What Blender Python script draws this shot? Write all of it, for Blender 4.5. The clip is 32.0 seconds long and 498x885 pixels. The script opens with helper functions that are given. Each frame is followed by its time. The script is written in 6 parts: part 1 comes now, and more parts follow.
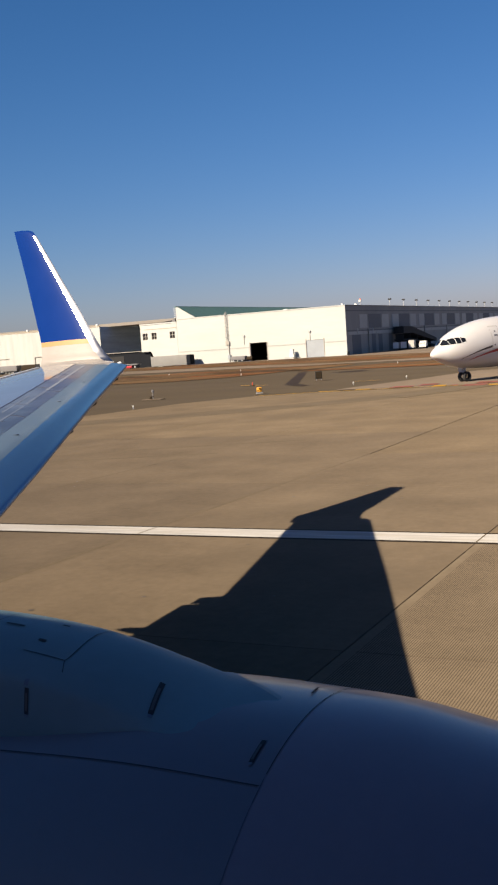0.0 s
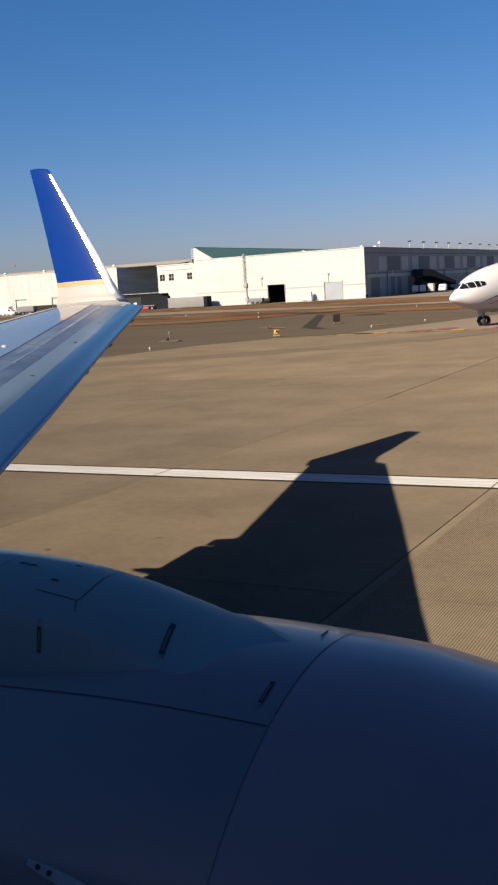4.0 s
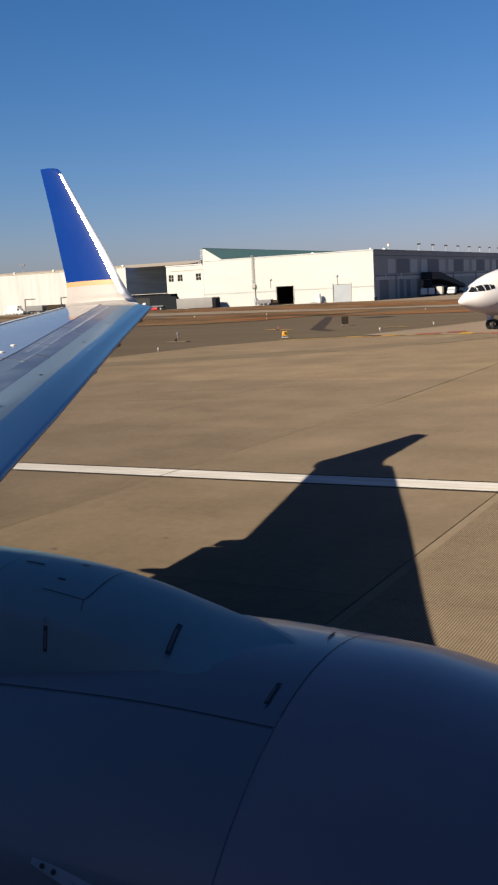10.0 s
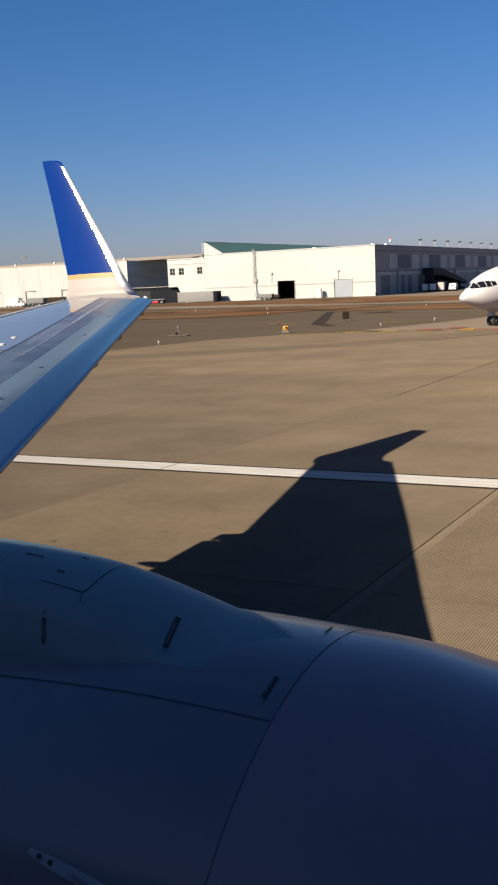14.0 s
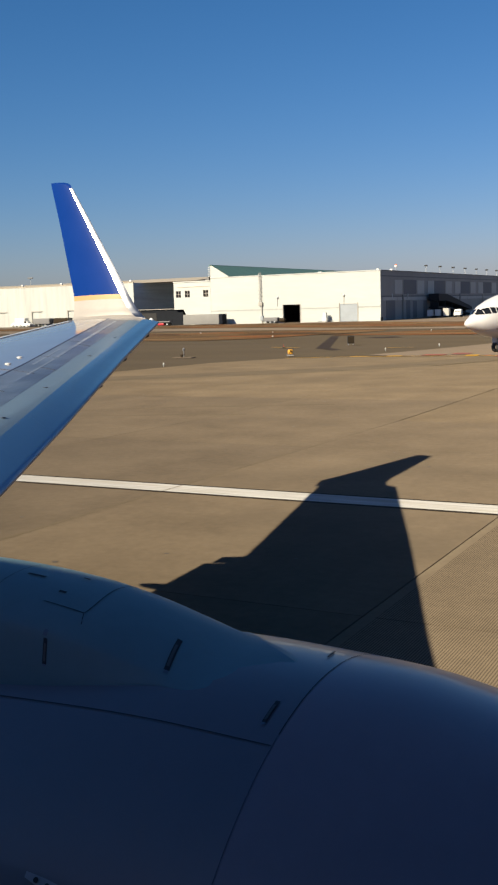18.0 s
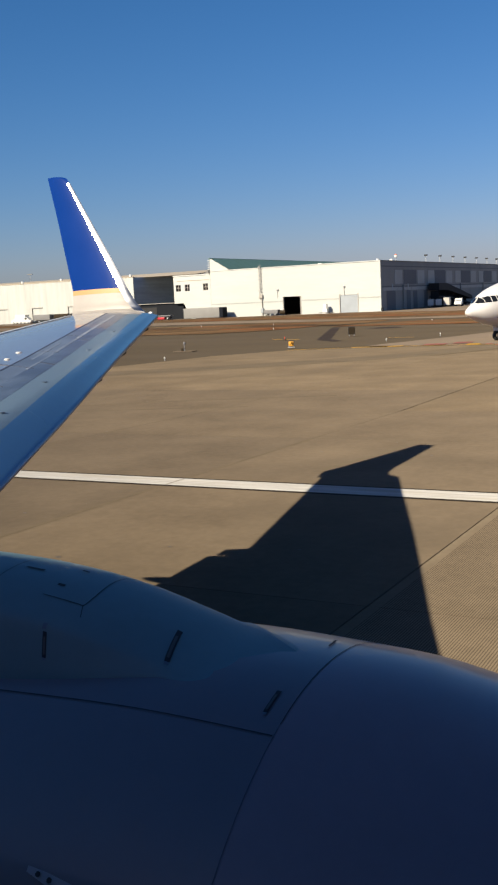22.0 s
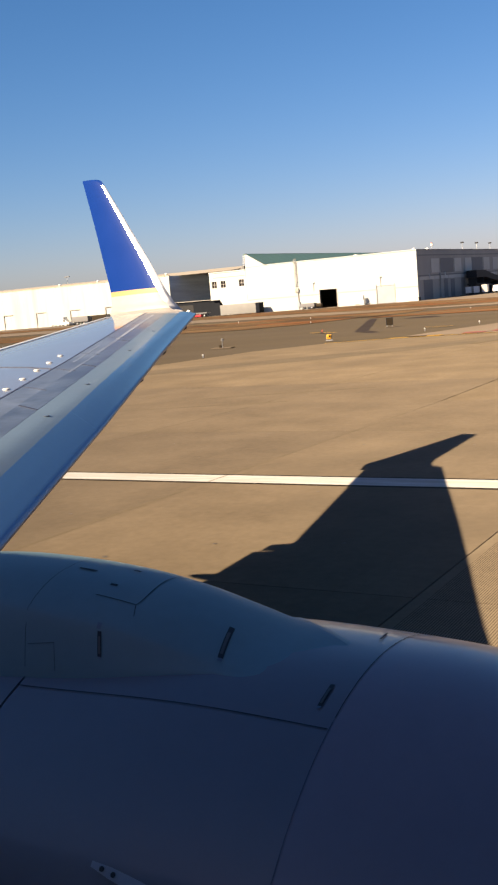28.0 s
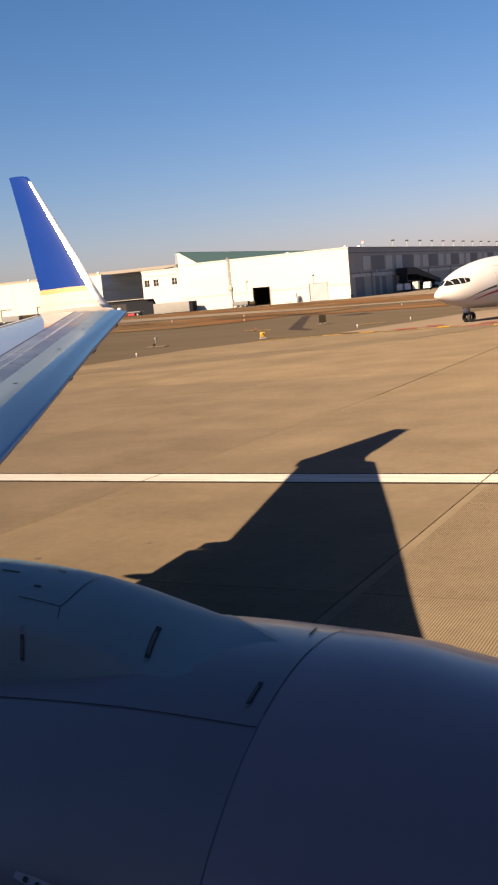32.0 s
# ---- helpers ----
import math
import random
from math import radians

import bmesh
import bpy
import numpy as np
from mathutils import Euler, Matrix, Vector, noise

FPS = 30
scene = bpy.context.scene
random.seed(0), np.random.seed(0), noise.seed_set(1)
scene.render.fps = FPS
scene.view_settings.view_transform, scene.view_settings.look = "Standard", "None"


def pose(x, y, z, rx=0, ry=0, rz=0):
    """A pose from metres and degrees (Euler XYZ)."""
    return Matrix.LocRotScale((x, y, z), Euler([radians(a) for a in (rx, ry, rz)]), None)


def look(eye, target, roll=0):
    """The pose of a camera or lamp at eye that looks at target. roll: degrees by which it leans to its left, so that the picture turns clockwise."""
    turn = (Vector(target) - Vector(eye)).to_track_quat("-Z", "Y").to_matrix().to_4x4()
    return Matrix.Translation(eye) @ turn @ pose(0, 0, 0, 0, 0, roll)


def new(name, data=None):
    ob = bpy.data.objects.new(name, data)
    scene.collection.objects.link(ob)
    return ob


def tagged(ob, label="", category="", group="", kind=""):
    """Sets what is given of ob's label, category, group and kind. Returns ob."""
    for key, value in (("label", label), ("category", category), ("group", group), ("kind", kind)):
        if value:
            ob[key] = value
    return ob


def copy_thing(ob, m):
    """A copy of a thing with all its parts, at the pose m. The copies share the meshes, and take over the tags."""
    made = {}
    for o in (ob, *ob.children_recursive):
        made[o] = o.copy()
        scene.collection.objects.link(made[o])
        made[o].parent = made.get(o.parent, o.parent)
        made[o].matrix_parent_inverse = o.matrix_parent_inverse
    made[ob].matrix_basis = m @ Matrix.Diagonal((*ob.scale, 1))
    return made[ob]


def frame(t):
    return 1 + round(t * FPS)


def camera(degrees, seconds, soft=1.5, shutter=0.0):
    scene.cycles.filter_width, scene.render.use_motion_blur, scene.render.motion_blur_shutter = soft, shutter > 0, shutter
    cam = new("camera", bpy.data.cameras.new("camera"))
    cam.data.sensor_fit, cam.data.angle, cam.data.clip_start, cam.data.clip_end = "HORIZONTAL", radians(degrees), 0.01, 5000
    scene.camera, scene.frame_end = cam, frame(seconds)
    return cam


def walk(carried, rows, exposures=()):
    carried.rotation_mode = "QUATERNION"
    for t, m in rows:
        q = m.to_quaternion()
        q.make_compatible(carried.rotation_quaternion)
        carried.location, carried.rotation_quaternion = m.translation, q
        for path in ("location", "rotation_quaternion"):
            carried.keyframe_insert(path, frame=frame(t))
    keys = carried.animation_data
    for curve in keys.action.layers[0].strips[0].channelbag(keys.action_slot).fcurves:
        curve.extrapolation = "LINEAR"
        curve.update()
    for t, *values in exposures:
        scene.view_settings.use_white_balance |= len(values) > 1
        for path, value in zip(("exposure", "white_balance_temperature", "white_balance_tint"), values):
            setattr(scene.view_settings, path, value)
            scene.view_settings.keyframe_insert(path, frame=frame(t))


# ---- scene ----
cam = camera(27.73, 32.0, soft=2.3)
# seconds, place in metres, pitch, roll, yaw in degrees
PATH = [
(0, 0.013, -0.050, 3.825, -5.504, 3.940, 26.380), (0.5, 0.016, -0.030, 3.821, -8.375, 5.256, 28.097), (1, 0.024, -0.029, 3.820, -7.950, 5.136, 27.317),
    (1.5, 0.031, -0.050, 3.833, -8.608, 5.357, 27.837), (2, 0.016, -0.026, 3.820, -8.755, 4.196, 28.189), (2.5, 0.009, -0.026, 3.819, -9.083, 3.720, 28.183),
    (3, 0.012, -0.022, 3.820, -8.934, 3.979, 27.835), (3.5, 0.018, -0.027, 3.823, -8.709, 3.724, 27.686), (5.5, 0.010, -0.022, 3.820, -8.652, 3.245, 27.321),
    (6, 0.012, -0.022, 3.819, -8.468, 3.117, 27.381), (6.5, 0.015, -0.027, 3.821, -8.498, 3.060, 27.485), (7, 0.010, -0.020, 3.817, -8.512, 2.927, 27.511),
    (7.5, 0.020, -0.029, 3.823, -8.371, 2.950, 27.002), (8, 0.014, -0.025, 3.821, -8.629, 3.127, 27.366), (8.5, 0.014, -0.032, 3.823, -8.468, 2.911, 27.533),
    (9, 0.014, -0.033, 3.823, -8.629, 3.039, 27.885), (9.5, 0.017, -0.025, 3.821, -8.461, 3.152, 28.125), (10, 0.012, -0.026, 3.822, -8.586, 3.009, 27.934),
    (10.5, 0.016, -0.032, 3.824, -8.630, 3.020, 28.002), (11, 0.014, -0.021, 3.820, -8.561, 3.171, 27.998), (11.5, 0.016, -0.032, 3.824, -8.451, 2.936, 27.845),
    (12, 0.014, -0.023, 3.820, -8.353, 2.964, 27.755), (12.5, 0.019, -0.028, 3.823, -8.565, 3.173, 27.494), (13, 0.000, -0.000, 3.809, -8.361, 2.756, 27.419),
    (13.5, 0.010, -0.029, 3.822, -8.787, 2.081, 28.326), (14, 0.017, -0.034, 3.824, -8.910, 2.494, 27.938), (14.5, 0.020, -0.030, 3.823, -8.662, 2.550, 27.891),
    (16.5, 0.009, -0.024, 3.816, -7.662, 1.689, 28.034), (17, 0.015, -0.034, 3.823, -7.712, 1.943, 28.026), (17.5, 0.017, -0.034, 3.825, -7.786, 1.850, 28.049),
    (18, 0.013, -0.033, 3.822, -7.604, 1.748, 28.096), (18.5, 0.010, -0.031, 3.821, -7.633, 1.667, 28.086), (19, 0.008, -0.029, 3.820, -7.530, 1.624, 27.804),
    (19.5, 0.012, -0.038, 3.821, -7.663, 1.697, 27.766), (20, 0.023, -0.037, 3.824, -7.646, 1.534, 27.874), (20.5, 0.015, -0.029, 3.817, -7.535, 1.540, 27.840),
    (21, 0.013, -0.030, 3.816, -7.447, 1.849, 27.700), (21.5, 0.015, -0.016, 3.809, -7.785, 2.429, 27.887), (22, 0.016, -0.001, 3.803, -8.002, 2.727, 28.261),
    (22.5, 0.015, -0.011, 3.806, -8.299, 2.934, 28.797), (23, 0.011, -0.013, 3.805, -8.037, 2.496, 28.595), (23.5, 0.006, -0.018, 3.800, -7.777, 2.412, 28.356),
    (24, -0.003, -0.005, 3.792, -7.582, 1.974, 27.608), (24.5, -0.006, -0.032, 3.802, -7.897, 2.117, 27.837), (26.5, 0.030, -0.008, 3.801, -6.804, 3.890, 30.805),
    (27, 0.001, 0.051, 3.773, -8.330, 6.800, 31.121), (27.5, 0.022, 0.004, 3.796, -8.060, 6.138, 30.364), (28, 0.015, -0.036, 3.817, -8.134, 4.824, 30.602),
    (28.5, 0.033, 0.006, 3.795, -7.114, 5.785, 29.889), (29, 0.022, 0.015, 3.789, -6.995, 5.373, 29.022), (29.5, 0.016, -0.019, 3.794, -7.440, 5.089, 28.900),
    (30, 0.008, 0.008, 3.788, -7.261, 4.368, 27.670), (30.5, 0.006, 0.010, 3.798, -7.803, 4.343, 26.526), (31, 0.007, 0.017, 3.796, -7.708, 4.635, 26.368),
    (31.5, 0.009, -0.003, 3.800, -7.901, 3.830, 26.196), (32, 0.020, 0.030, 3.793, -8.544, 5.182, 26.937)
]
walk(cam, [(t, pose(x, y, z, 90 + p, 0, w) @ pose(0, 0, 0, 0, 0, -r)) for t, x, y, z, p, r, w in PATH],
     exposures=[(0.0, 1.0, 6910, 11), (1.0, 0.99, 6720, 11), (2.0, 0.99, 6580, 11), (3.0, 1.0, 6500, 10), (3.5, 1.0, 6520, 10), (6.0, 0.98, 6600, 8), (11.0, 0.97, 6650, 10), (12.0, 0.98, 6610, 10), (13.0, 0.99, 6100, 9),
                (14.0, 0.97, 6600, 10), (17.0, 1.01, 6780, 6), (19.0, 1.01, 6770, 4), (20.0, 1.01, 6740, 4), (23.0, 1.0, 6600, 7), (24.0, 1.01, 6750, 7), (27.0, 1.09, 6950, 10),
                (28.0, 1.52, 7800, 12), (29.0, 1.58, 7750, 9), (31.0, 1.66, 8100, 14), (32.0, 1.42, 8300, 17)])

# ---- light: low morning sun from behind the aircraft, clear sky ----
SUN_UP, SUN_TURN = radians(32.0), radians(23.2)
to_sun = Vector((-math.sin(SUN_TURN) * math.cos(SUN_UP), -math.cos(SUN_TURN) * math.cos(SUN_UP), math.sin(SUN_UP)))
world = bpy.data.worlds.new("sky")
scene.world = world
world.use_nodes = True
wn = world.node_tree
wn.nodes.clear()
sky = wn.nodes.new("ShaderNodeTexSky")
sky.sky_type, sky.sun_disc = "NISHITA", False
sky.sun_elevation, sky.sun_rotation = SUN_UP, math.atan2(to_sun.x, to_sun.y)
sky.altitude, sky.air_density, sky.dust_density, sky.ozone_density = 0, 1.0, 0.75, 6.5
rich = wn.nodes.new("ShaderNodeHueSaturation")
rich.inputs["Saturation"].default_value = 1.12
tint = wn.nodes.new("ShaderNodeMix")
tint.data_type, tint.blend_type = "RGBA", "MULTIPLY"
tint.inputs["Factor"].default_value = 1.0
tint.inputs["B"].default_value = (0.97, 1.06, 1.25, 1)
back = wn.nodes.new("ShaderNodeBackground")
back.inputs["Strength"].default_value = 0.0335
wout = wn.nodes.new("ShaderNodeOutputWorld")
wn.links.new(sky.outputs[0], rich.inputs["Color"])
wn.links.new(rich.outputs[0], tint.inputs["A"])
# morning haze: more red where the air is thick
split, join = wn.nodes.new("ShaderNodeSeparateColor"), wn.nodes.new("ShaderNodeCombineColor")
power, most, least = [wn.nodes.new("ShaderNodeMath") for _ in range(3)]
power.operation, most.operation, least.operation = "POWER", "MULTIPLY", "MINIMUM"
power.inputs[1].default_value, most.inputs[1].default_value = 1.27, 1.5
haze = wn.nodes.new("ShaderNodeMix")
haze.data_type, haze.blend_type = "RGBA", "MULTIPLY"
haze.inputs["Factor"].default_value = 1.0
haze.inputs["B"].default_value = (1.07, 1.17, 1.18, 1)
wn.links.new(tint.outputs["Result"], split.inputs[0])
wn.links.new(split.outputs[0], power.inputs[0])
wn.links.new(split.outputs[0], most.inputs[0])
wn.links.new(power.outputs[0], least.inputs[0])
wn.links.new(most.outputs[0], least.inputs[1])
wn.links.new(least.outputs[0], join.inputs[0])
wn.links.new(split.outputs[1], join.inputs[1])
wn.links.new(split.outputs[2], join.inputs[2])
wn.links.new(join.outputs[0], haze.inputs["A"])
wn.links.new(haze.outputs["Result"], back.inputs["Color"])
wn.links.new(back.outputs[0], wout.inputs["Surface"])
sun = new("sun", bpy.data.lights.new("sun", "SUN"))
sun.data.energy, sun.data.angle, sun.data.color = 5.0, radians(0.53), (1.0, 0.87, 0.69)
sun.matrix_world = look(to_sun * 200, (0, 0, 0))


# ---- materials ----
def mat(name, color, rough=0.5, metal=0.0, coat=0.0, var=0.12, scale=2.0, grain=40.0, bump=0.0, dirt=None, dirt_amount=0.0, stretch=(1, 1, 1), spread=0.0, world_size=False, spec=0.5, matte=0.0):
    """A painted or mineral surface: base colour, coarse stains and fine grain at real size, fine relief."""
    m = bpy.data.materials.new(name)
    m.use_nodes = True
    nt = m.node_tree
    b = nt.nodes["Principled BSDF"]
    N, L = nt.nodes.new, nt.links.new
    co = N("ShaderNodeTexCoord")
    mp = N("ShaderNodeMapping")
    mp.inputs["Scale"].default_value = stretch
    if world_size:
        L(N("ShaderNodeNewGeometry").outputs["Position"], mp.inputs["Vector"])
    else:
        L(co.outputs["Object"], mp.inputs["Vector"])
    n1, n2 = N("ShaderNodeTexNoise"), N("ShaderNodeTexNoise")
    for n, s, d in ((n1, scale, 6), (n2, grain, 4)):
        n.inputs["Scale"].default_value, n.inputs["Detail"].default_value, n.inputs["Roughness"].default_value = s, d, 0.6
        L(mp.outputs[0], n.inputs["Vector"])
    mix = N("ShaderNodeMath")
    mix.operation = "MULTIPLY_ADD"
    L(n2.outputs["Fac"], mix.inputs[0])
    mix.inputs[1].default_value = 0.5
    L(n1.outputs["Fac"], mix.inputs[2])
    ramp = N("ShaderNodeMapRange")
    ramp.inputs["From Min"].default_value, ramp.inputs["From Max"].default_value = 0.45, 1.05
    ramp.inputs["To Min"].default_value, ramp.inputs["To Max"].default_value = 1 - var, 1 + var
    L(mix.outputs[0], ramp.inputs["Value"])
    fac = ramp.outputs[0]
    if spread:
        info = N("ShaderNodeObjectInfo")
        sp = N("ShaderNodeMapRange")
        sp.inputs["To Min"].default_value, sp.inputs["To Max"].default_value = 1 - spread, 1 + spread
        L(info.outputs["Random"], sp.inputs["Value"])
        mu = N("ShaderNodeMath")
        mu.operation = "MULTIPLY"
        L(fac, mu.inputs[0])
        L(sp.outputs[0], mu.inputs[1])
        fac = mu.outputs[0]
    sc = N("ShaderNodeVectorMath")
    sc.operation = "SCALE"
    sc.inputs[0].default_value = color
    L(fac, sc.inputs["Scale"])
    col = sc.outputs[0]
    if dirt:
        n3 = N("ShaderNodeTexNoise")
        n3.inputs["Scale"].default_value, n3.inputs["Detail"].default_value = scale * 0.45, 8
        L(mp.outputs[0], n3.inputs["Vector"])
        r3 = N("ShaderNodeMapRange")
        r3.inputs["From Min"].default_value, r3.inputs["From Max"].default_value = 0.5, 0.72
        r3.inputs["To Max"].default_value = dirt_amount
        L(n3.outputs["Fac"], r3.inputs["Value"])
        mx = N("ShaderNodeMix")
        mx.data_type = "RGBA"
        L(r3.outputs[0], mx.inputs["Factor"])
        L(col, mx.inputs["A"])
        mx.inputs["B"].default_value = (*dirt, 1)
        col = mx.outputs["Result"]
    L(col, b.inputs["Base Color"])
    rr = N("ShaderNodeMapRange")
    rr.inputs["To Min"].default_value, rr.inputs["To Max"].default_value = max(rough - 0.08, 0.02), min(rough + 0.1, 1)
    L(n1.outputs["Fac"], rr.inputs["Value"])
    L(rr.outputs[0], b.inputs["Roughness"])
    b.inputs["Metallic"].default_value, b.inputs["Specular IOR Level"].default_value = metal, spec
    b.inputs["Diffuse Roughness"].default_value = matte
    b.inputs["Coat Weight"].default_value, b.inputs["Coat Roughness"].default_value = coat, 0.06
    if bump:
        bp = N("ShaderNodeBump")
        bp.inputs["Strength"].default_value, bp.inputs["Distance"].default_value = 1.0, bump
        L(n2.outputs["Fac"], bp.inputs["Height"])
        L(bp.outputs[0], b.inputs["Normal"])
    return m


CONCRETE = mat("runway_concrete", (0.117, 0.0904, 0.0609), 0.9, var=0.23, scale=0.5, grain=7, bump=0.003, dirt=(0.08796, 0.0696, 0.04922), dirt_amount=0.65, stretch=(0.8, 0.7, 1), spread=0.05, world_size=True, spec=0.03, matte=1.0)
# Two darker copies of the concrete: weaker light to the left, put into colour.
DIM_SLAB = mat("dimmed_concrete", (0.0925, 0.0730, 0.0525), 0.9, var=0.23, scale=0.5, grain=7, bump=0.003, dirt=(0.073, 0.0585, 0.0435), dirt_amount=0.65, stretch=(0.8, 0.7, 1), spread=0.05, world_size=True, spec=0.03, matte=1.0)
HALF_DIM_SLAB = mat("half_dimmed_concrete", (0.104, 0.0815, 0.0575), 0.9, var=0.23, scale=0.5, grain=7, bump=0.003, dirt=(0.080, 0.0645, 0.0475), dirt_amount=0.65, stretch=(0.8, 0.7, 1), spread=0.05, world_size=True, spec=0.03, matte=1.0)
GROOVED = mat("grooved_concrete", (0.1135, 0.0892, 0.0630), 0.9, var=0.23, scale=0.5, grain=7, bump=0.003, dirt=(0.08796, 0.0696, 0.04922), dirt_amount=0.65, stretch=(0.8, 0.7, 1), spread=0.05, world_size=True, spec=0.03, matte=1.0)
gt = GROOVED.node_tree
gw = gt.nodes.new("ShaderNodeTexWave")
gw.wave_type, gw.bands_direction, gw.wave_profile = "BANDS", "X", "SIN"
gw.inputs["Scale"].default_value, gw.inputs["Distortion"].default_value = 8.95, 0.5
gm = gt.nodes.new("ShaderNodeMapRange")
gm.inputs["From Min"].default_value, gm.inputs["From Max"].default_value = 0.15, 0.6
gm.inputs["To Min"].default_value, gm.inputs["To Max"].default_value = 0.55, 1.10
gb = gt.nodes.new("ShaderNodeVectorMath")
gb.operation = "SCALE"
gp = gt.nodes["Principled BSDF"]
old = gp.inputs["Base Color"].links[0].from_socket
gt.links.new(gt.nodes["Geometry"].outputs["Position"], gw.inputs["Vector"])
gt.links.new(gw.outputs["Fac"], gm.inputs["Value"])
gx = gt.nodes.new("ShaderNodeSeparateXYZ")
gt.links.new(gt.nodes["Geometry"].outputs["Position"], gx.inputs[0])
gf = gt.nodes.new("ShaderNodeMapRange")
gf.inputs["From Min"].default_value, gf.inputs["From Max"].default_value = -4.56, -4.44
gt.links.new(gx.outputs["X"], gf.inputs["Value"])
gk = gt.nodes.new("ShaderNodeMix")
gk.inputs["A"].default_value = 0.95
gt.links.new(gf.outputs[0], gk.inputs["Factor"])
gt.links.new(gm.outputs[0], gk.inputs["B"])
gt.links.new(gk.outputs["Result"], gb.inputs["Scale"])
gt.links.new(old, gb.inputs[0])
gt.links.new(gb.outputs[0], gp.inputs["Base Color"])
APRON = mat("apron_concrete", (0.1257, 0.1, 0.07675), 0.9, var=0.14, scale=0.06, grain=1.2, dirt=(0.08247, 0.068, 0.05673), dirt_amount=0.5, spec=0.03, matte=1.0)
ASPHALT = mat("weathered_asphalt", (0.05812, 0.0464, 0.03253), 0.92, var=0.16, scale=0.08, grain=3, bump=0.003, dirt=(0.07854, 0.064, 0.05005), dirt_amount=0.4, stretch=(0.5, 1.5, 1), spec=0.03, matte=1.0)
SEALER = mat("joint_sealer", (0.06, 0.048, 0.036), 0.8)
EARTH = mat("dry_grass", (0.078, 0.050, 0.027), 0.95, var=0.7, scale=0.14, grain=3, bump=0.02, dirt=(0.105, 0.041, 0.016), dirt_amount=1.0, stretch=(0.4, 1.6, 1), spec=0.03, matte=1.0)
STRAW = mat("straw_blades", (0.42, 0.28, 0.11), 0.9, var=0.3, scale=0.6, grain=5)
LINE_WHITE = mat("white_line_paint", (0.3063, 0.3, 0.2878), 0.75, var=0.32, scale=1.6, grain=9, stretch=(0.35, 5.0, 1), dirt=(0.2592, 0.24, 0.2044), dirt_amount=0.7, spec=0.03, matte=1.0)
LINE_YELLOW = mat("yellow_line_paint", (0.42, 0.235, 0.02), 0.7, var=0.1, scale=1.0, grain=14, dirt=(0.24, 0.16, 0.06), dirt_amount=0.6, spec=0.15)
LINE_BLACK = mat("black_border_paint", (0.032, 0.026, 0.02), 0.8, var=0.2, spec=0.02)
PATCH = mat("sealed_asphalt", (0.042, 0.032, 0.026), 0.85, var=0.25, scale=0.25, grain=4, spec=0.05)
LINE_RED = mat("red_line_paint", (0.22, 0.08, 0.06), 0.75, var=0.45, scale=0.8, spec=0.15)
FAINT_MARK = mat("faint_mark", (0.09189, 0.0728, 0.05005), 0.9, var=0.2, scale=0.5, grain=8, spec=0.03, matte=1.0)
PALE_EDGE = mat("smooth_pale_concrete", (0.1178, 0.0944, 0.06674), 0.9, var=0.15, scale=0.6, grain=8, spec=0.03, matte=1.0)
RUBBER_MARK = mat("tyre_mark", (0.09111, 0.0728, 0.05172), 0.9, var=0.2, scale=0.5, grain=8, spec=0.03, matte=1.0)
WING_GREY = mat("grey_wing_paint", (0.21, 0.212, 0.212), 0.33, coat=0.85, var=0.05, scale=1.5, grain=30, dirt=(0.125, 0.135, 0.155), dirt_amount=0.35, stretch=(1, 0.3, 1))
WING_WORN = mat("worn_grey_skin", (0.078, 0.100, 0.136), 0.4, coat=0.15, var=0.55, scale=3.4, grain=22, dirt=(0.055, 0.068, 0.095), dirt_amount=0.85, stretch=(1, 0.35, 1))
WING_RUBBED = mat("rubbed_grey_skin", (0.105, 0.130, 0.172), 0.42, coat=0.15, var=0.45, scale=3.0, grain=22, dirt=(0.07, 0.085, 0.115), dirt_amount=0.8, stretch=(1, 0.4, 1))
STREAK_PALE = mat("pale_streak_skin", (0.15, 0.175, 0.22), 0.4, var=0.4, scale=3, grain=30, dirt=(0.10, 0.122, 0.155), dirt_amount=0.95, stretch=(1, 0.5, 1))
STREAK_BRIGHT = mat("bright_streak_skin", (0.25, 0.27, 0.30), 0.4, var=0.45, scale=5, grain=30, dirt=(0.15, 0.175, 0.21), dirt_amount=0.95, stretch=(1, 0.5, 1))
WING_SATIN = mat("satin_blue_grey_paint", (0.114, 0.168, 0.225), 0.45, coat=0.03, spec=0.3, var=0.1, scale=2.0, grain=26, dirt=(0.105, 0.132, 0.165), dirt_amount=0.5, stretch=(1, 0.3, 1))
SEAM_BLUE = mat("dark_blue_sealant", (0.022, 0.028, 0.055), 0.6)
LEAD_METAL = mat("satin_metal", (0.38, 0.39, 0.41), 0.32, metal=1.0, var=0.06)
# Slat base colour carries the blue of the reflected sky.
SLAT_SKY = mat("slat_sky_tint", (0.043, 0.128, 0.262), 0.45, metal=0.08, coat=0.12, var=0.05, scale=1.3, grain=20)
BARE_METAL = mat("polished_metal", (0.72, 0.72, 0.73), 0.16, metal=1.0, var=0.05)
BLUE_PAINT = mat("blue_winglet_paint", (0.0012, 0.024, 0.155), 0.35, coat=0.0, var=0.05, scale=2, spec=0.03)
GOLD_PAINT = mat("gold_stripe_paint", (0.38, 0.185, 0.055), 0.4, coat=0.3, var=0.05)
ROOT_PAINT = mat("pale_grey_root_paint", (0.27, 0.25, 0.23), 0.42, coat=0.2, var=0.06, scale=3, grain=30)
WHITE_PAINT = mat("white_aircraft_paint", (0.55, 0.54, 0.53), 0.32, coat=0.4, var=0.03, scale=0.8, grain=12)
BELLY_GREY = mat("grey_belly_paint", (0.105, 0.112, 0.125), 0.4, coat=0.3, var=0.06, scale=1.2, grain=14)
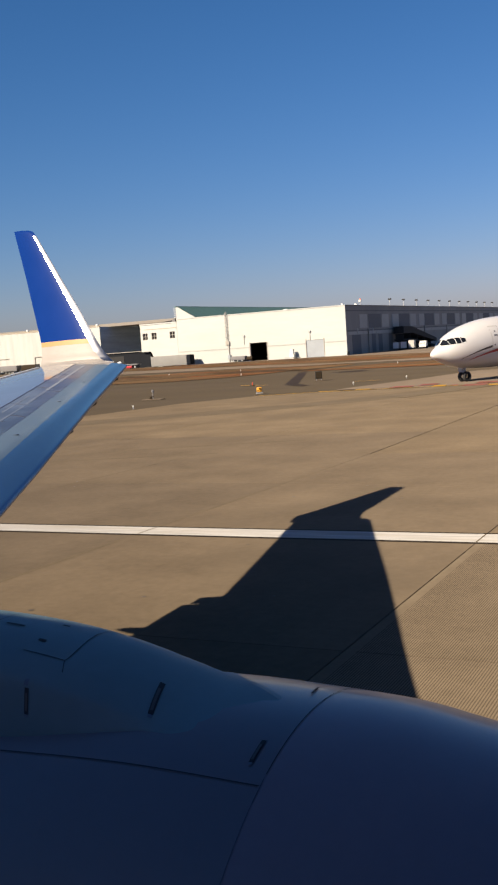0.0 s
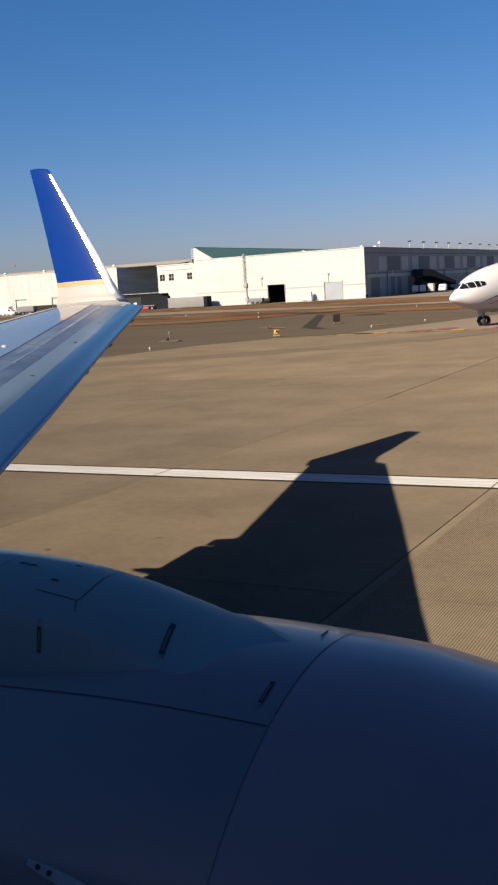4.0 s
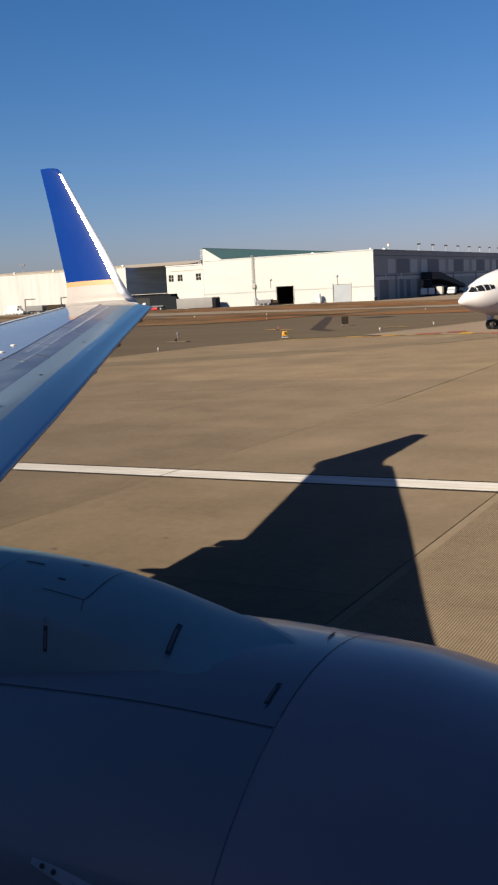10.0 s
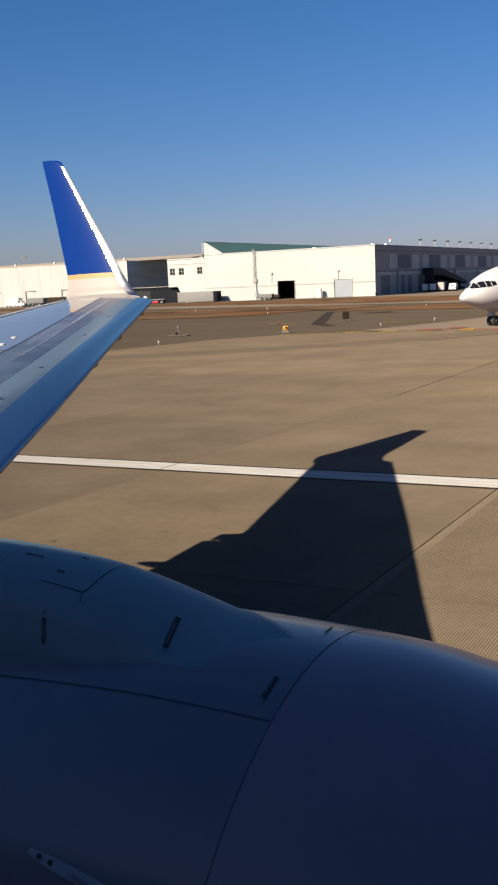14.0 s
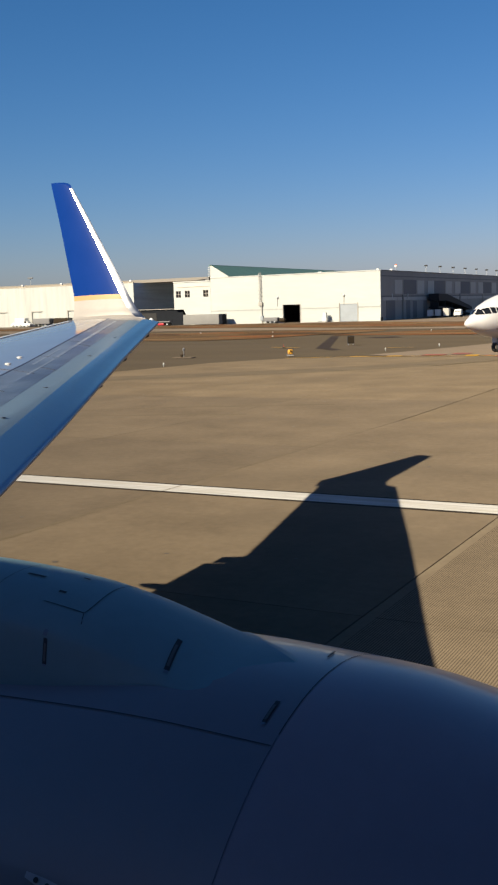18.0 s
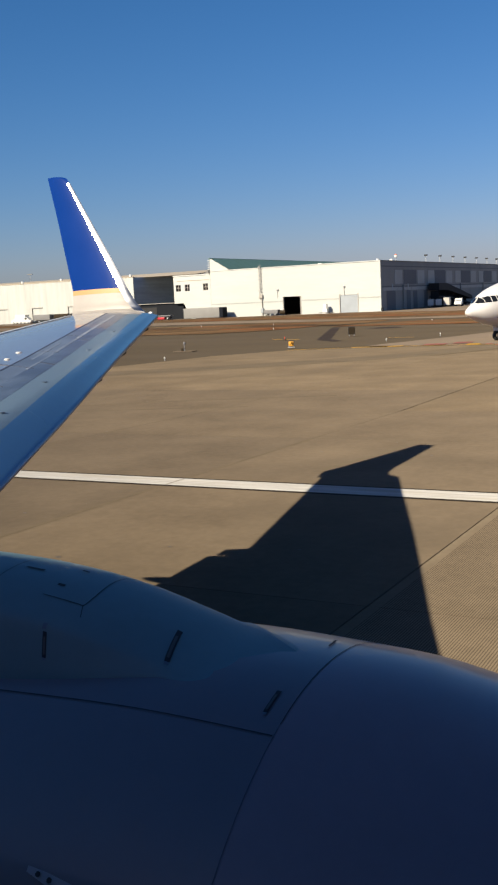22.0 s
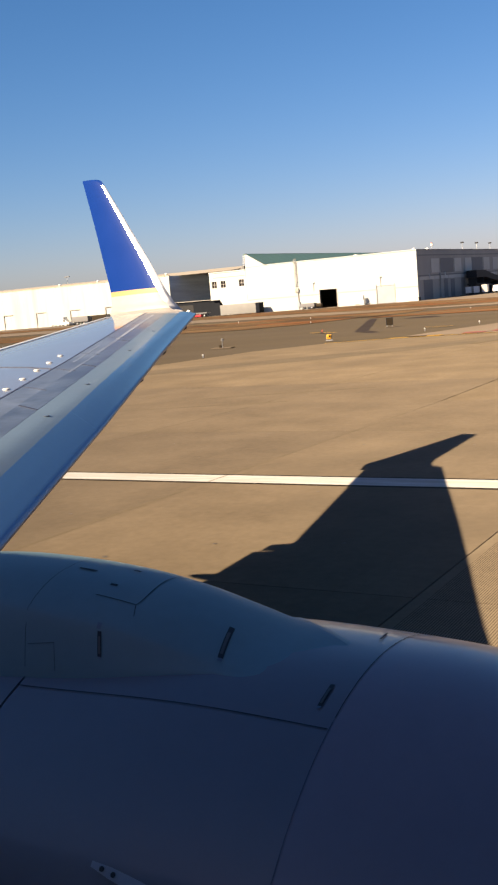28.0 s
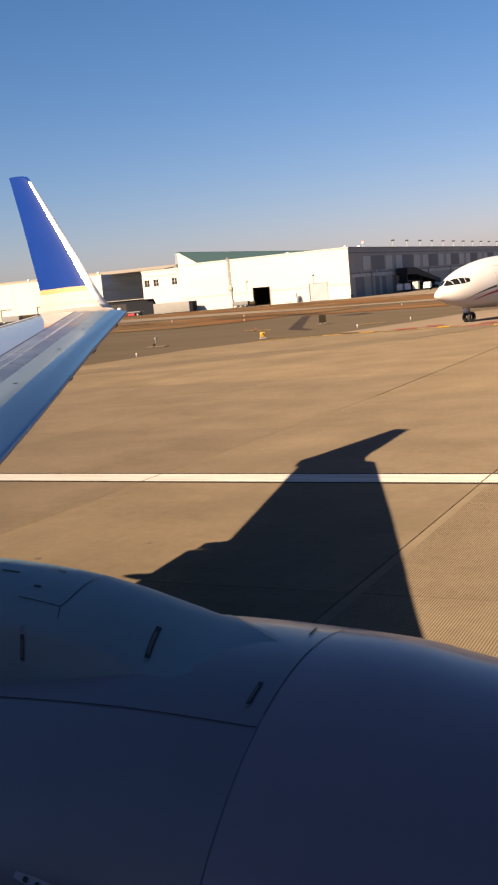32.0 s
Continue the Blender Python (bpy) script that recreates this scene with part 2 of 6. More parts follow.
# Violet inlet tone, made lighter so the colour carries the cowl's light gradient.
INLET_TONE = mat("violet_grey_inlet_tone", (0.160, 0.131, 0.158), 0.36, coat=0.28, var=0.06, scale=1.4, grain=16, dirt=(0.07, 0.085, 0.12), dirt_amount=0.3, spec=0.25)
NACELLE = mat("blue_grey_cowl_paint", (0.107, 0.094, 0.113), 0.36, coat=0.25, var=0.06, scale=1.4, grain=16, dirt=(0.045, 0.062, 0.095), dirt_amount=0.35)
FAIRING_PAINT = mat("teal_grey_fairing_paint", (0.106, 0.170, 0.190), 0.48, coat=0.0, var=0.08, scale=2.2, grain=18, dirt=(0.072, 0.105, 0.130), dirt_amount=0.35, spec=0.25)
END_PLATE = mat("worn_plate_paint", (0.07, 0.10, 0.14), 0.45, var=0.2, scale=8)
FLANGE = mat("grey_flange_paint", (0.22, 0.23, 0.26), 0.4, coat=0.2, var=0.1, scale=6)
TONGUE = mat("worn_latch_metal", (0.05, 0.044, 0.044), 0.5, var=0.3)
SEAM = mat("seam_shadow_gap", (0.012, 0.012, 0.014), 0.7)
TYRE = mat("tyre_rubber", (0.02, 0.02, 0.02), 0.8)
DARK = mat("dark_opening", (0.012, 0.012, 0.013), 0.8)
GLASS = mat("cockpit_glass", (0.01, 0.011, 0.013), 0.06, var=0.02)
STRIPE_BLACK = mat("black_stripe_paint", (0.015, 0.016, 0.022), 0.35, coat=0.3)
STRIPE_RED = mat("red_stripe_paint", (0.36, 0.02, 0.03), 0.35, coat=0.3)
NAVY = mat("navy_tail_paint", (0.012, 0.014, 0.04), 0.35, coat=0.3)
PURPLE = mat("purple_paint", (0.06, 0.02, 0.14), 0.4, coat=0.3)
ORANGE = mat("orange_paint", (0.75, 0.10, 0.01), 0.45, coat=0.1)
WALL_CREAM = mat("cream_hangar_cladding", (0.415, 0.43, 0.415), 0.7, var=0.10, scale=0.12, grain=1.5, dirt=(0.35, 0.37, 0.365), dirt_amount=0.6, stretch=(0.25, 1, 1.6))
TRIM_GREY = mat("grey_trim_paint", (0.30, 0.315, 0.30), 0.7, var=0.15, scale=0.4, grain=3)
WALL_STREAK = mat("streaked_slate_cladding", (0.29, 0.36, 0.43), 0.7, var=0.35, scale=0.12, grain=2, dirt=(0.22, 0.25, 0.28), dirt_amount=0.9, stretch=(1, 0.25, 4.0))
WALL_DEPOT = mat("streaked_pale_cladding", (0.385, 0.40, 0.385), 0.75, var=0.15, scale=0.35, grain=2, dirt=(0.24, 0.245, 0.235), dirt_amount=0.75, stretch=(1.6, 1, 0.15))
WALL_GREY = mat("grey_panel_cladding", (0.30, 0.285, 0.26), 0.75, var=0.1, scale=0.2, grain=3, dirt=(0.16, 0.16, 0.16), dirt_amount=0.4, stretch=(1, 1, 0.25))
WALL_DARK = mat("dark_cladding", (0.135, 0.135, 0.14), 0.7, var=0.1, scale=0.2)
SHUTTER = mat("shutter_grey_paint", (0.25, 0.28, 0.31), 0.6, var=0.1, scale=0.6)
WALL_SLATE = mat("slate_cladding", (0.009, 0.011, 0.016), 0.7, var=0.15, scale=0.3, spec=0.06)
SHED_GREY = mat("dark_shed_cladding", (0.012, 0.014, 0.018), 0.7, spec=0.06, var=0.2, scale=0.3, grain=3, stretch=(1, 1, 0.2))
PANEL_PALE = mat("pale_translucent_panel", (0.40, 0.39, 0.365), 0.6, var=0.1, scale=0.3)
ROOF_GREEN = mat("green_metal_roof", (0.075, 0.15, 0.125), 0.5, var=0.1, scale=0.2, grain=3)
ROOF_TAN = mat("tan_roof_edge", (0.33, 0.285, 0.22), 0.7, var=0.1)
STEEL = mat("galvanised_steel", (0.36, 0.37, 0.38), 0.5, metal=0.6, var=0.1)
PLAIN_WHITE = mat("white_vehicle_paint", (0.60, 0.60, 0.58), 0.4, coat=0.3)
CONTAINER_GREY = mat("container_grey_paint", (0.17, 0.17, 0.165), 0.6, var=0.12, scale=0.6, grain=6)
SIGN_YELLOW = mat("yellow_sign_face", (0.85, 0.62, 0.02), 0.5, var=0.04)
ORANGE_YELLOW = mat("orange_yellow_paint", (0.62, 0.30, 0.03), 0.5, var=0.08)
SIGN_BLACK = mat("black_sign_face", (0.02, 0.02, 0.02), 0.5, spec=0.1)
BLUE_BAND = mat("blue_marker_band", (0.03, 0.09, 0.38), 0.5)
SAFETY_RED = mat("safety_red_fabric", (0.75, 0.05, 0.02), 0.7, var=0.1)
BRASSY = mat("brown_sign_box", (0.030, 0.022, 0.014), 0.6, var=0.2, spec=0.08)


# ---- building helpers ----
def mesh_of(bm, name, smooth=True):
    me = bpy.data.meshes.new(name)
    bm.normal_update()
    bm.to_mesh(me)
    bm.free()
    if smooth:
        for poly in me.polygons:
            poly.use_smooth = True
        me.set_sharp_from_angle(angle=radians(35))
    return me


def part(name, bm, material, parent, label="", smooth=True):
    ob = new(name, mesh_of(bm, name, smooth))
    ob.data.materials.append(material)
    ob.parent = parent
    return tagged(ob, label)


def thing(name, label, category, at=(0, 0, 0), turn=0, group="", kind=""):
    ob = new(name)
    ob.empty_display_size = 0.3
    ob.matrix_basis = pose(*at, 0, 0, turn)
    return tagged(ob, label, category, group, kind)


def box(bm, x0, x1, y0, y1, z0, z1, bevel=0.0):
    vs = [bm.verts.new((x, y, z)) for z in (z0, z1) for y in (y0, y1) for x in (x0, x1)]
    fs = [bm.faces.new([vs[i] for i in q]) for q in ((0, 2, 3, 1), (4, 5, 7, 6), (0, 1, 5, 4), (2, 6, 7, 3), (0, 4, 6, 2), (1, 3, 7, 5))]
    if bevel:
        bmesh.ops.bevel(bm, geom=list({e for f in fs for e in f.edges}), offset=bevel, segments=2, affect="EDGES", profile=0.6)
    return bm


def boxed(*a, bevel=0.0):
    return box(bmesh.new(), *a, bevel=bevel)


def grid(bm, rows, close_u=False, close_v=False, caps=False):
    """A skin over rows of points."""
    vv = [[bm.verts.new(p) for p in r] for r in rows]
    nu, nv = len(vv), len(vv[0])
    for i in range(nu if close_u else nu - 1):
        for j in range(nv if close_v else nv - 1):
            q = (vv[i][j], vv[(i + 1) % nu][j], vv[(i + 1) % nu][(j + 1) % nv], vv[i][(j + 1) % nv])
            if len({tuple(v.co) for v in q}) > 2:
                try:
                    bm.faces.new(q)
                except ValueError:
                    pass
    if caps:
        for r in (vv[0], vv[-1]):
            if len({tuple(round(c, 5) for c in v.co) for v in r}) > 2:
                bm.faces.new(r)
        bmesh.ops.recalc_face_normals(bm, faces=bm.faces)
    return bm


def skin(rows, **kw):
    return grid(bmesh.new(), rows, **kw)


def tube(bm, p0, p1, r0, r1=None, n=10):
    p0, p1 = Vector(p0), Vector(p1)
    r1 = r0 if r1 is None else r1
    q = (p1 - p0).to_track_quat("Z", "Y")
    rows = [[p + q @ Vector((r * math.cos(2 * math.pi * k / n), r * math.sin(2 * math.pi * k / n), 0)) for k in range(n)] for p, r in ((p0, r0), (p1, r1))]
    return grid(bm, rows, close_v=True, caps=True)


def lathe(profile, n=32, axis="X", at=(0, 0, 0), a0=0.0, a1=2 * math.pi):
    """A skin round an axis from (along, radius) pairs."""
    full = abs(a1 - a0 - 2 * math.pi) < 1e-6
    m = n if full else n + 1
    rows = []
    for s, r in profile:
        ring = []
        for k in range(m):
            a = a0 + (a1 - a0) * k / n
            u, v = r * math.cos(a), r * math.sin(a)
            p = {"X": (s, u, v), "Y": (u, s, v), "Z": (u, v, s)}[axis]
            ring.append(Vector(p) + Vector(at))
        rows.append(ring)
    bm = skin(rows, close_v=full)
    bmesh.ops.recalc_face_normals(bm, faces=bm.faces)
    return bm


def lerp(table, x):
    """A value between the rows of a short table of pairs, eased by a cubic."""
    xs, ys = [a for a, _ in table], [b for _, b in table]
    if x <= xs[0]:
        return ys[0]
    if x >= xs[-1]:
        return ys[-1]
    i = max(k for k in range(len(xs)) if xs[k] <= x)
    i = min(i, len(xs) - 2)
    def slope(k):
        if k == 0:
            return (ys[1] - ys[0]) / (xs[1] - xs[0])
        if k == len(xs) - 1:
            return (ys[-1] - ys[-2]) / (xs[-1] - xs[-2])
        return (ys[k + 1] - ys[k - 1]) / (xs[k + 1] - xs[k - 1])
    hh = xs[i + 1] - xs[i]
    s = (x - xs[i]) / hh
    return ((2 * s ** 3 - 3 * s ** 2 + 1) * ys[i] + (s ** 3 - 2 * s ** 2 + s) * hh * slope(i) + (3 * s ** 2 - 2 * s ** 3) * ys[i + 1] + (s ** 3 - s ** 2) * hh * slope(i + 1))


# ---- ground ----
FALL = 0.0115
def ground_z(y):
    """The runway falls to its edge from the crown; beyond it the field is level."""
    if y < -3.0:
        return 0.0345 + FALL * (y + 3.0) if y > -36 else -0.345
    return max(-FALL * y, -0.4)


GY = [-3500, -600, -120, -36, -20, -3, 34.78, 60, 120, 240, 600, 1500, 3800]
GX = [-3600, -1200, -500, -200, -100, -40, 0, 60, 150, 400, 1200, 3600]
ground = new("ground", mesh_of(skin([[(x, y, ground_z(y) - 0.09) for x in GX] for y in GY]), "ground", False))
ground.data.materials.append(ASPHALT)
tagged(ground, "weathered grey-brown asphalt airfield ground", "ground", kind="structure")


def sheet(name, label, category, outline, material, lift, kind="structure", thick=0.03):
    """A thin paving sheet with an edge, on the ground, from its outline."""
    bm = bmesh.new()
    ys = sorted({-36.0, -3.0, 34.78})
    top = [bm.verts.new((x, y, 0)) for x, y in outline]
    f = bm.faces.new(top)
    for yy in ys:
        bmesh.ops.bisect_plane(bm, geom=list(bm.verts) + list(bm.edges) + list(bm.faces), plane_co=(0, yy, 0), plane_no=(0, 1, 0))
    for v in bm.verts:
        v.co.z = ground_z(v.co.y) - 0.09 + lift
    bm.normal_update()
    for f in bm.faces:
        if f.normal.z < 0:
            f.normal_flip()
    ob = new(name, mesh_of(bm, name, False))
    ob.data.materials.append(material)
    return tagged(ob, label, category, kind=kind)

THROAT = [(-400, -24.5), (400, -24.5), (400, 31.5), (95, 31.5), (78, 34), (60, 31), (44, 26.3), (40, 25.6), (38, 21.6), (20, 21.6), (10, 26.0), (1.5, 26.0), (3.3, 31), (-1.5, 31),
          (-3.5, 36), (-7.2, 41), (-7.2, 55), (-1, 66), (8, 78.3), (-26, 77.6), (-36, 75.6), (-40, 69.5), (-41.5, 62), (-45, 50), (-52, 38), (-66, 29.5), (-90, 26.5), (-400, 26.5)]
runway = sheet("runway", "pale tan grooved concrete runway with a taxiway throat", "runway", THROAT, CONCRETE, 0.075)
taxiway = sheet("taxiway", "pale concrete parallel taxiway", "taxiway",
                [(-31, 79.4), (-30.6, 82), (-29.4, 86), (-27.5, 93), (-25, 105), (-8, 112), (400, 114), (400, 84), (60, 84), (30, 79.8), (9, 78.6), (-10, 78.15), (-26, 78.0)], APRON, 0.07)
sheet("road", "pale service road on the airfield", "road", [(-700, 205), (-110, 174), (-86, 169), (-71, 163), (-60, 163.5), (-40, 156), (400, 150), (400, 162), (-40, 170), (-66, 172), (-81, 180), (-98, 190), (-136, 203), (-700, 236)], APRON, 0.06)
sheet("apron", "pale concrete apron before the hangars", "apron", [(-900, 266), (-124, 236), (-90, 232), (-62, 214), (-20, 198), (900, 190), (900, 640), (-900, 640)], APRON, 0.05)
sheet("verge", "strip of dry rust-brown grass on the field", "grass", [(-500, 165), (-160, 140), (-81, 121), (-70, 119.8), (-64, 125.3), (-61.5, 139), (-56.5, 148.5), (-57.5, 158), (-62, 161.6), (-71, 161), (-86, 166), (-98, 151), (-160, 166), (-500, 190)], EARTH, 0.055)
sheet("verge", "strip of dry brown grass along the apron", "grass", [(-700, 240), (-136, 206), (-98, 192.5), (-81, 182), (-66, 174), (-50, 172), (-20, 168), (-20, 196), (-62, 212), (-88, 230), (-122, 234), (-700, 262)], EARTH, 0.053)
sheet("verge", "strip of dry grass between taxiway and road", "grass", [(-58, 134), (-20, 126), (400, 122), (400, 146), (-20, 150), (-50, 152)], EARTH, 0.051)
sheet("verge", "island of straw-coloured dry grass between the taxiways", "grass", [(1.8, 40), (3.5, 37.6), (20, 36.6), (42, 36.6), (47, 50), (46, 66), (38, 66.5), (22, 64), (10, 57), (3.5, 47)], EARTH, 0.07)


EARTH_DARK = mat("dark_dry_weeds", (0.046, 0.030, 0.018), 0.95, var=0.5, scale=0.3, grain=3, spec=0.03, matte=1.0)
EARTH_PALE = mat("bleached_dry_grass", (0.125, 0.085, 0.048), 0.95, var=0.4, scale=0.3, grain=3, spec=0.03, matte=1.0)
RUST_EARTH = mat("rust_red_soil", (0.105, 0.043, 0.018), 0.95, var=0.5, scale=0.25, grain=3, spec=0.03, matte=1.0)
weeds = random.Random(11)
for k in range(44):
    far = k % 2
    x = weeds.uniform(-150, -62) if far else weeds.uniform(-128, -66)
    y = (176 + (-66 - x) * 0.42 if x < -66 else 176) + weeds.uniform(8, 34) if far else 122 + (-70 - x) * 0.30 + weeds.uniform(4, 30)
    w, d = weeds.uniform(4, 15), weeds.uniform(0.8, 2.6)
    ring = [(x + w * math.cos(a) * weeds.uniform(0.7, 1.2), y + d * math.sin(a) * weeds.uniform(0.6, 1.3) - 0.3 * w * math.cos(a)) for a in [2 * math.pi * n / 12 for n in range(12)]]
    sheet("weed_patch", "uneven patch of dry weeds on the verge", "grass", ring, (EARTH_DARK, RUST_EARTH, EARTH_PALE, EARTH_DARK)[weeds.randrange(4)], 0.0575 + 0.0002 * k)


def strip(name, label, pts, width, material, lift=0.094, parent=None, kind="structure"):
    """A painted line of a given width along a run of points."""
    bm = bmesh.new()
    ps = [Vector((x, y, 0)) for x, y in pts]
    fine = []
    for a, b in zip(ps, ps[1:]):
        n = max(1, int((b - a).length / 4))
        fine += [a.lerp(b, k / n) for k in range(n)]
    fine.append(ps[-1])
    rows = []
    for i, p in enumerate(fine):
        d = (fine[min(i + 1, len(fine) - 1)] - fine[max(i - 1, 0)]).normalized()
        s = Vector((-d.y, d.x, 0)) * width / 2
        rows.append([(q.x, q.y, ground_z(q.y) - 0.09 + lift) for q in (p - s, p + s)])
    grid(bm, rows)
    bm.normal_update()
    for f in bm.faces:
        if f.normal.z < 0:
            f.normal_flip()
    ob = new(name, mesh_of(bm, name, False))
    ob.data.materials.append(material)
    ob.parent = parent
    return tagged(ob, label, "" if parent else "line", kind="" if parent else kind)


strip("edge_line", "dark border of the wide white runway edge line", [(-400, 19.21), (400, 19.21)], 1.09, LINE_BLACK, 0.094)
strip("edge_line", "wide white runway edge line, slightly worn", [(-400, 19.21), (400, 19.21)], 0.83, LINE_WHITE, 0.098)

# ---- the aircraft that the camera sits in ----
airliner = thing("airliner", "parked airliner with grey swept wing, blue winglet and dark blue-grey engine", "airplane")


def lead(y):
    return Vector((-10.06 + (15.5 - y) * 0.526, y, 3.537 - (15.5 - y) * 0.0838))


def trail_x(y):
    return -11.76 + (15.12 - y) * 0.328 if y > 9.1 else -9.785 + (9.1 - y) * 0.10


UPPER = [(0, 0), (0.002, 0.0042), (0.015, 0.0135), (0.03, 0.0235), (0.064, 0.0442), (0.09, 0.055), (0.21, 0.078), (0.4, 0.096), (0.6, 0.103), (0.8, 0.101), (1, 0.090)]
LOWER = [(0, 0), (0.02, -0.015), (0.15, -0.04), (0.5, -0.01), (1, 0.083)]


NOSE = [(7, 0.0), (8, 0.02), (9.5, 0.05), (11, 0.07), (13, 0.075), (15.5, 0.08)]


def wing_at(y, u, low=False, lift=0.0):
    """A point on the wing at the share u of its chord; the nose droops less towards the tip."""
    a, c = lead(y), lead(y).x - trail_x(y)
    return Vector((a.x - u * c, y, a.z + lift + lerp(NOSE, y) * math.exp(-u * c / 0.12) + lerp(LOWER if low else UPPER, u) * c))


def chord(y):
    return lead(y).x - trail_x(y)


def wing_panel(name, y0, y1, u0, u1, material, lift, label="", parent=None, nu=6, ny=14, thick=0.02):
    """A skin panel on the upper surface, with edges. u0, u1: shares of the chord, or metres behind the leading edge as strings."""
    def share(u, y):
        return (float(u) + 0.005 * (y - 8.3)) / chord(y) if isinstance(u, str) else u
    def ring(y):
        a, b = share(u0, y), share(u1, y)
        us = [a + (b - a) * k / nu for k in range(nu + 1)]
        return [wing_at(y, u, lift=lift) for u in us] + [wing_at(y, u, lift=lift - thick) for u in reversed(us)]
    rows = [ring(y0 + (y1 - y0) * k / ny) for k in range(ny + 1)]
    return part(name, skin(rows, close_v=True, caps=True), material, parent, label)


US = [0, 0.0015, 0.003, 0.005, 0.008, 0.012, 0.02, 0.04, 0.07, 0.1, 0.15, 0.22, 0.3, 0.4, 0.5, 0.62, 0.75, 0.88, 1]
LS = [0.9, 0.7, 0.5, 0.35, 0.2, 0.1, 0.04, 0.015]
YS = [-0.7 + 16.1 * k / 30 for k in range(31)]
wing = part("wing", skin([[wing_at(y, u) for u in US] + [wing_at(y, u, True) for u in LS] for y in YS], close_v=True, caps=True), WING_GREY, airliner, "swept grey wing, glossy and slightly dirty")
for y0, y1 in ((2.9, 6.6), (6.602, 9.9), (9.902, 13.1), (13.102, 15.42)):
    rows = []
    for k in range(13):
        y = y0 + (y1 - y0) * k / 12
        back = 0.275 + 0.006 * (y - 7)
        up = [wing_at(y, back * f / chord(y), lift=0.008) + Vector((0.01 * (1 - f), 0, 0)) for f in (1, 0.85, 0.68, 0.52, 0.38, 0.26, 0.16, 0.09, 0.045, 0.02, 0)]
        dn = [wing_at(y, u, True, lift=-0.006) + Vector((0.01, 0, 0)) for u in (0.006, 0.015, 0.03, 0.045)]
        rows.append(up + dn + [wing_at(y, 0.045, True, lift=0.03), wing_at(y, back / chord(y), lift=-0.02)])
    part("slat", skin(rows, close_v=True, caps=True), SLAT_SKY, wing, "drooped leading-edge slat, blue of the reflected sky put into its colour")
wing_panel("skin_band", 2.9, 15.0, "0.54", "0.755", WING_WORN, 0.004, "smudged worn wing skin band", wing)
wing_panel("skin_band", 2.9, 15.0, "0.755", "1.0", WING_RUBBED, 0.004, "greyish rubbed wing skin band", wing)
wing_panel("skin_band", 2.9, 15.05, "0.278", "0.54", WING_SATIN, 0.003, "satin blue-grey wing skin band", wing)
# Thin pale streaks along the skin bands, brighter towards the tip.
for y0, y1, u0, u1, m in ((8.2, 9.5, "0.740", "0.772", STREAK_PALE), (9.7, 11.05, "0.738", "0.786", STREAK_PALE), (11.1, 12.1, "0.740", "0.786", STREAK_BRIGHT), (12.15, 14.6, "0.738", "0.792", STREAK_BRIGHT), (12.6, 13.9, "0.90", "0.935", STREAK_PALE), (8.9, 10.4, "0.88", "0.915", STREAK_PALE)):
    wing_panel("pale_strip", y0, y1, u0, u1, m, 0.006, "pale streak along the wing skin", wing, nu=1, ny=8)
wing_panel("seam", 2.9, 15.1, "1.0", "1.022", SEAM_BLUE, 0.006, "", wing, nu=1)
# Raised white strip that paints in the sunlit trailing edge.
wing_panel("lit_trailing_edge", 9.2, 15.0, 0.955, 1.006, WHITE_PAINT, 0.014, "white strip, sunlight on the trailing edge put into its colour", wing, nu=1)
for y in (7.1, 8.3, 9.6, 11.3, 13.1):
    wing_panel("seam", y, y + 0.012, "0.70", "0.985", SEAM_BLUE, 0.0065, "", wing, nu=3, ny=1)
for y in (6.3, 8.75, 11.0):
    wing_panel("seam", y, y + 0.03, "0.545", "0.745", SEAM_BLUE, 0.0065, "", wing, nu=3, ny=1)
wing_panel("seam", 8.30, 8.315, "1.03", "2.6", SEAM_BLUE, 0.0055, "", wing, nu=6, ny=1)
for y0, y1 in ((5.2, 6.8), (6.83, 8.28)):
    wing_panel("spoiler", y0, y1, 0.66, 0.86, WING_GREY, 0.010, "grey spoiler panel", wing)
for k in range(8):
    y = 9.36 - 0.61 * k
    part("vent_cap", lathe([(-0.006, 0.036), (0.004, 0.036), (0.010, 0.028), (0.012, 0.0)], 16, "Z", wing_at(y, (1.24 - 0.03 * k) / chord(y), lift=0.002)), WHITE_PAINT, wing, "small white round cap")
for y in (6.2, 7.75, 10.2, 12.3):
    part("access_cap", lathe([(-0.006, 0.034), (0.002, 0.034), (0.003, 0.0)], 14, "Z", wing_at(y, 0.41 / chord(y), lift=0.004)), WING_WORN, wing, "small blue-grey round fitting")
# flaps lowered behind the inboard wing, with their track fairings
for y0, y1, aft in ((2.2, 5.4, 0.1), (5.5, 8.55, 0.1), (8.65, 8.99, 0.0)):
    rows = []
    for k in range(5):
        y = y0 + (y1 - y0) * k / 4
        a = wing_at(y, 0.93) + Vector((0, 0, -0.03))
        rows.append([a, a + Vector((-0.20, 0, -0.05)), a + Vector((-0.42 - aft, 0, -0.15)), a + Vector((-0.41 - aft, 0, -0.17)), a + Vector((-0.20, 0, -0.14)), a + Vector((-0.02, 0, -0.10))])
    part("flap", skin(rows, close_v=True, caps=True), WING_GREY, wing, "lowered grey flap")
for y, aft in ((7.36, 0.58), (8.95, -0.2)):
    a = wing_at(y, 0.75, True) - Vector((aft, 0, 0))
    part("track_fairing", lathe([(-1.25, 0.0), (-1.1, 0.06), (-0.6, 0.13), (0.2, 0.16), (1.0, 0.08), (1.3, 0.0)], 14, "X", a + Vector((0.30, 0, -0.06))), WING_GREY, wing, "slim flap track fairing")
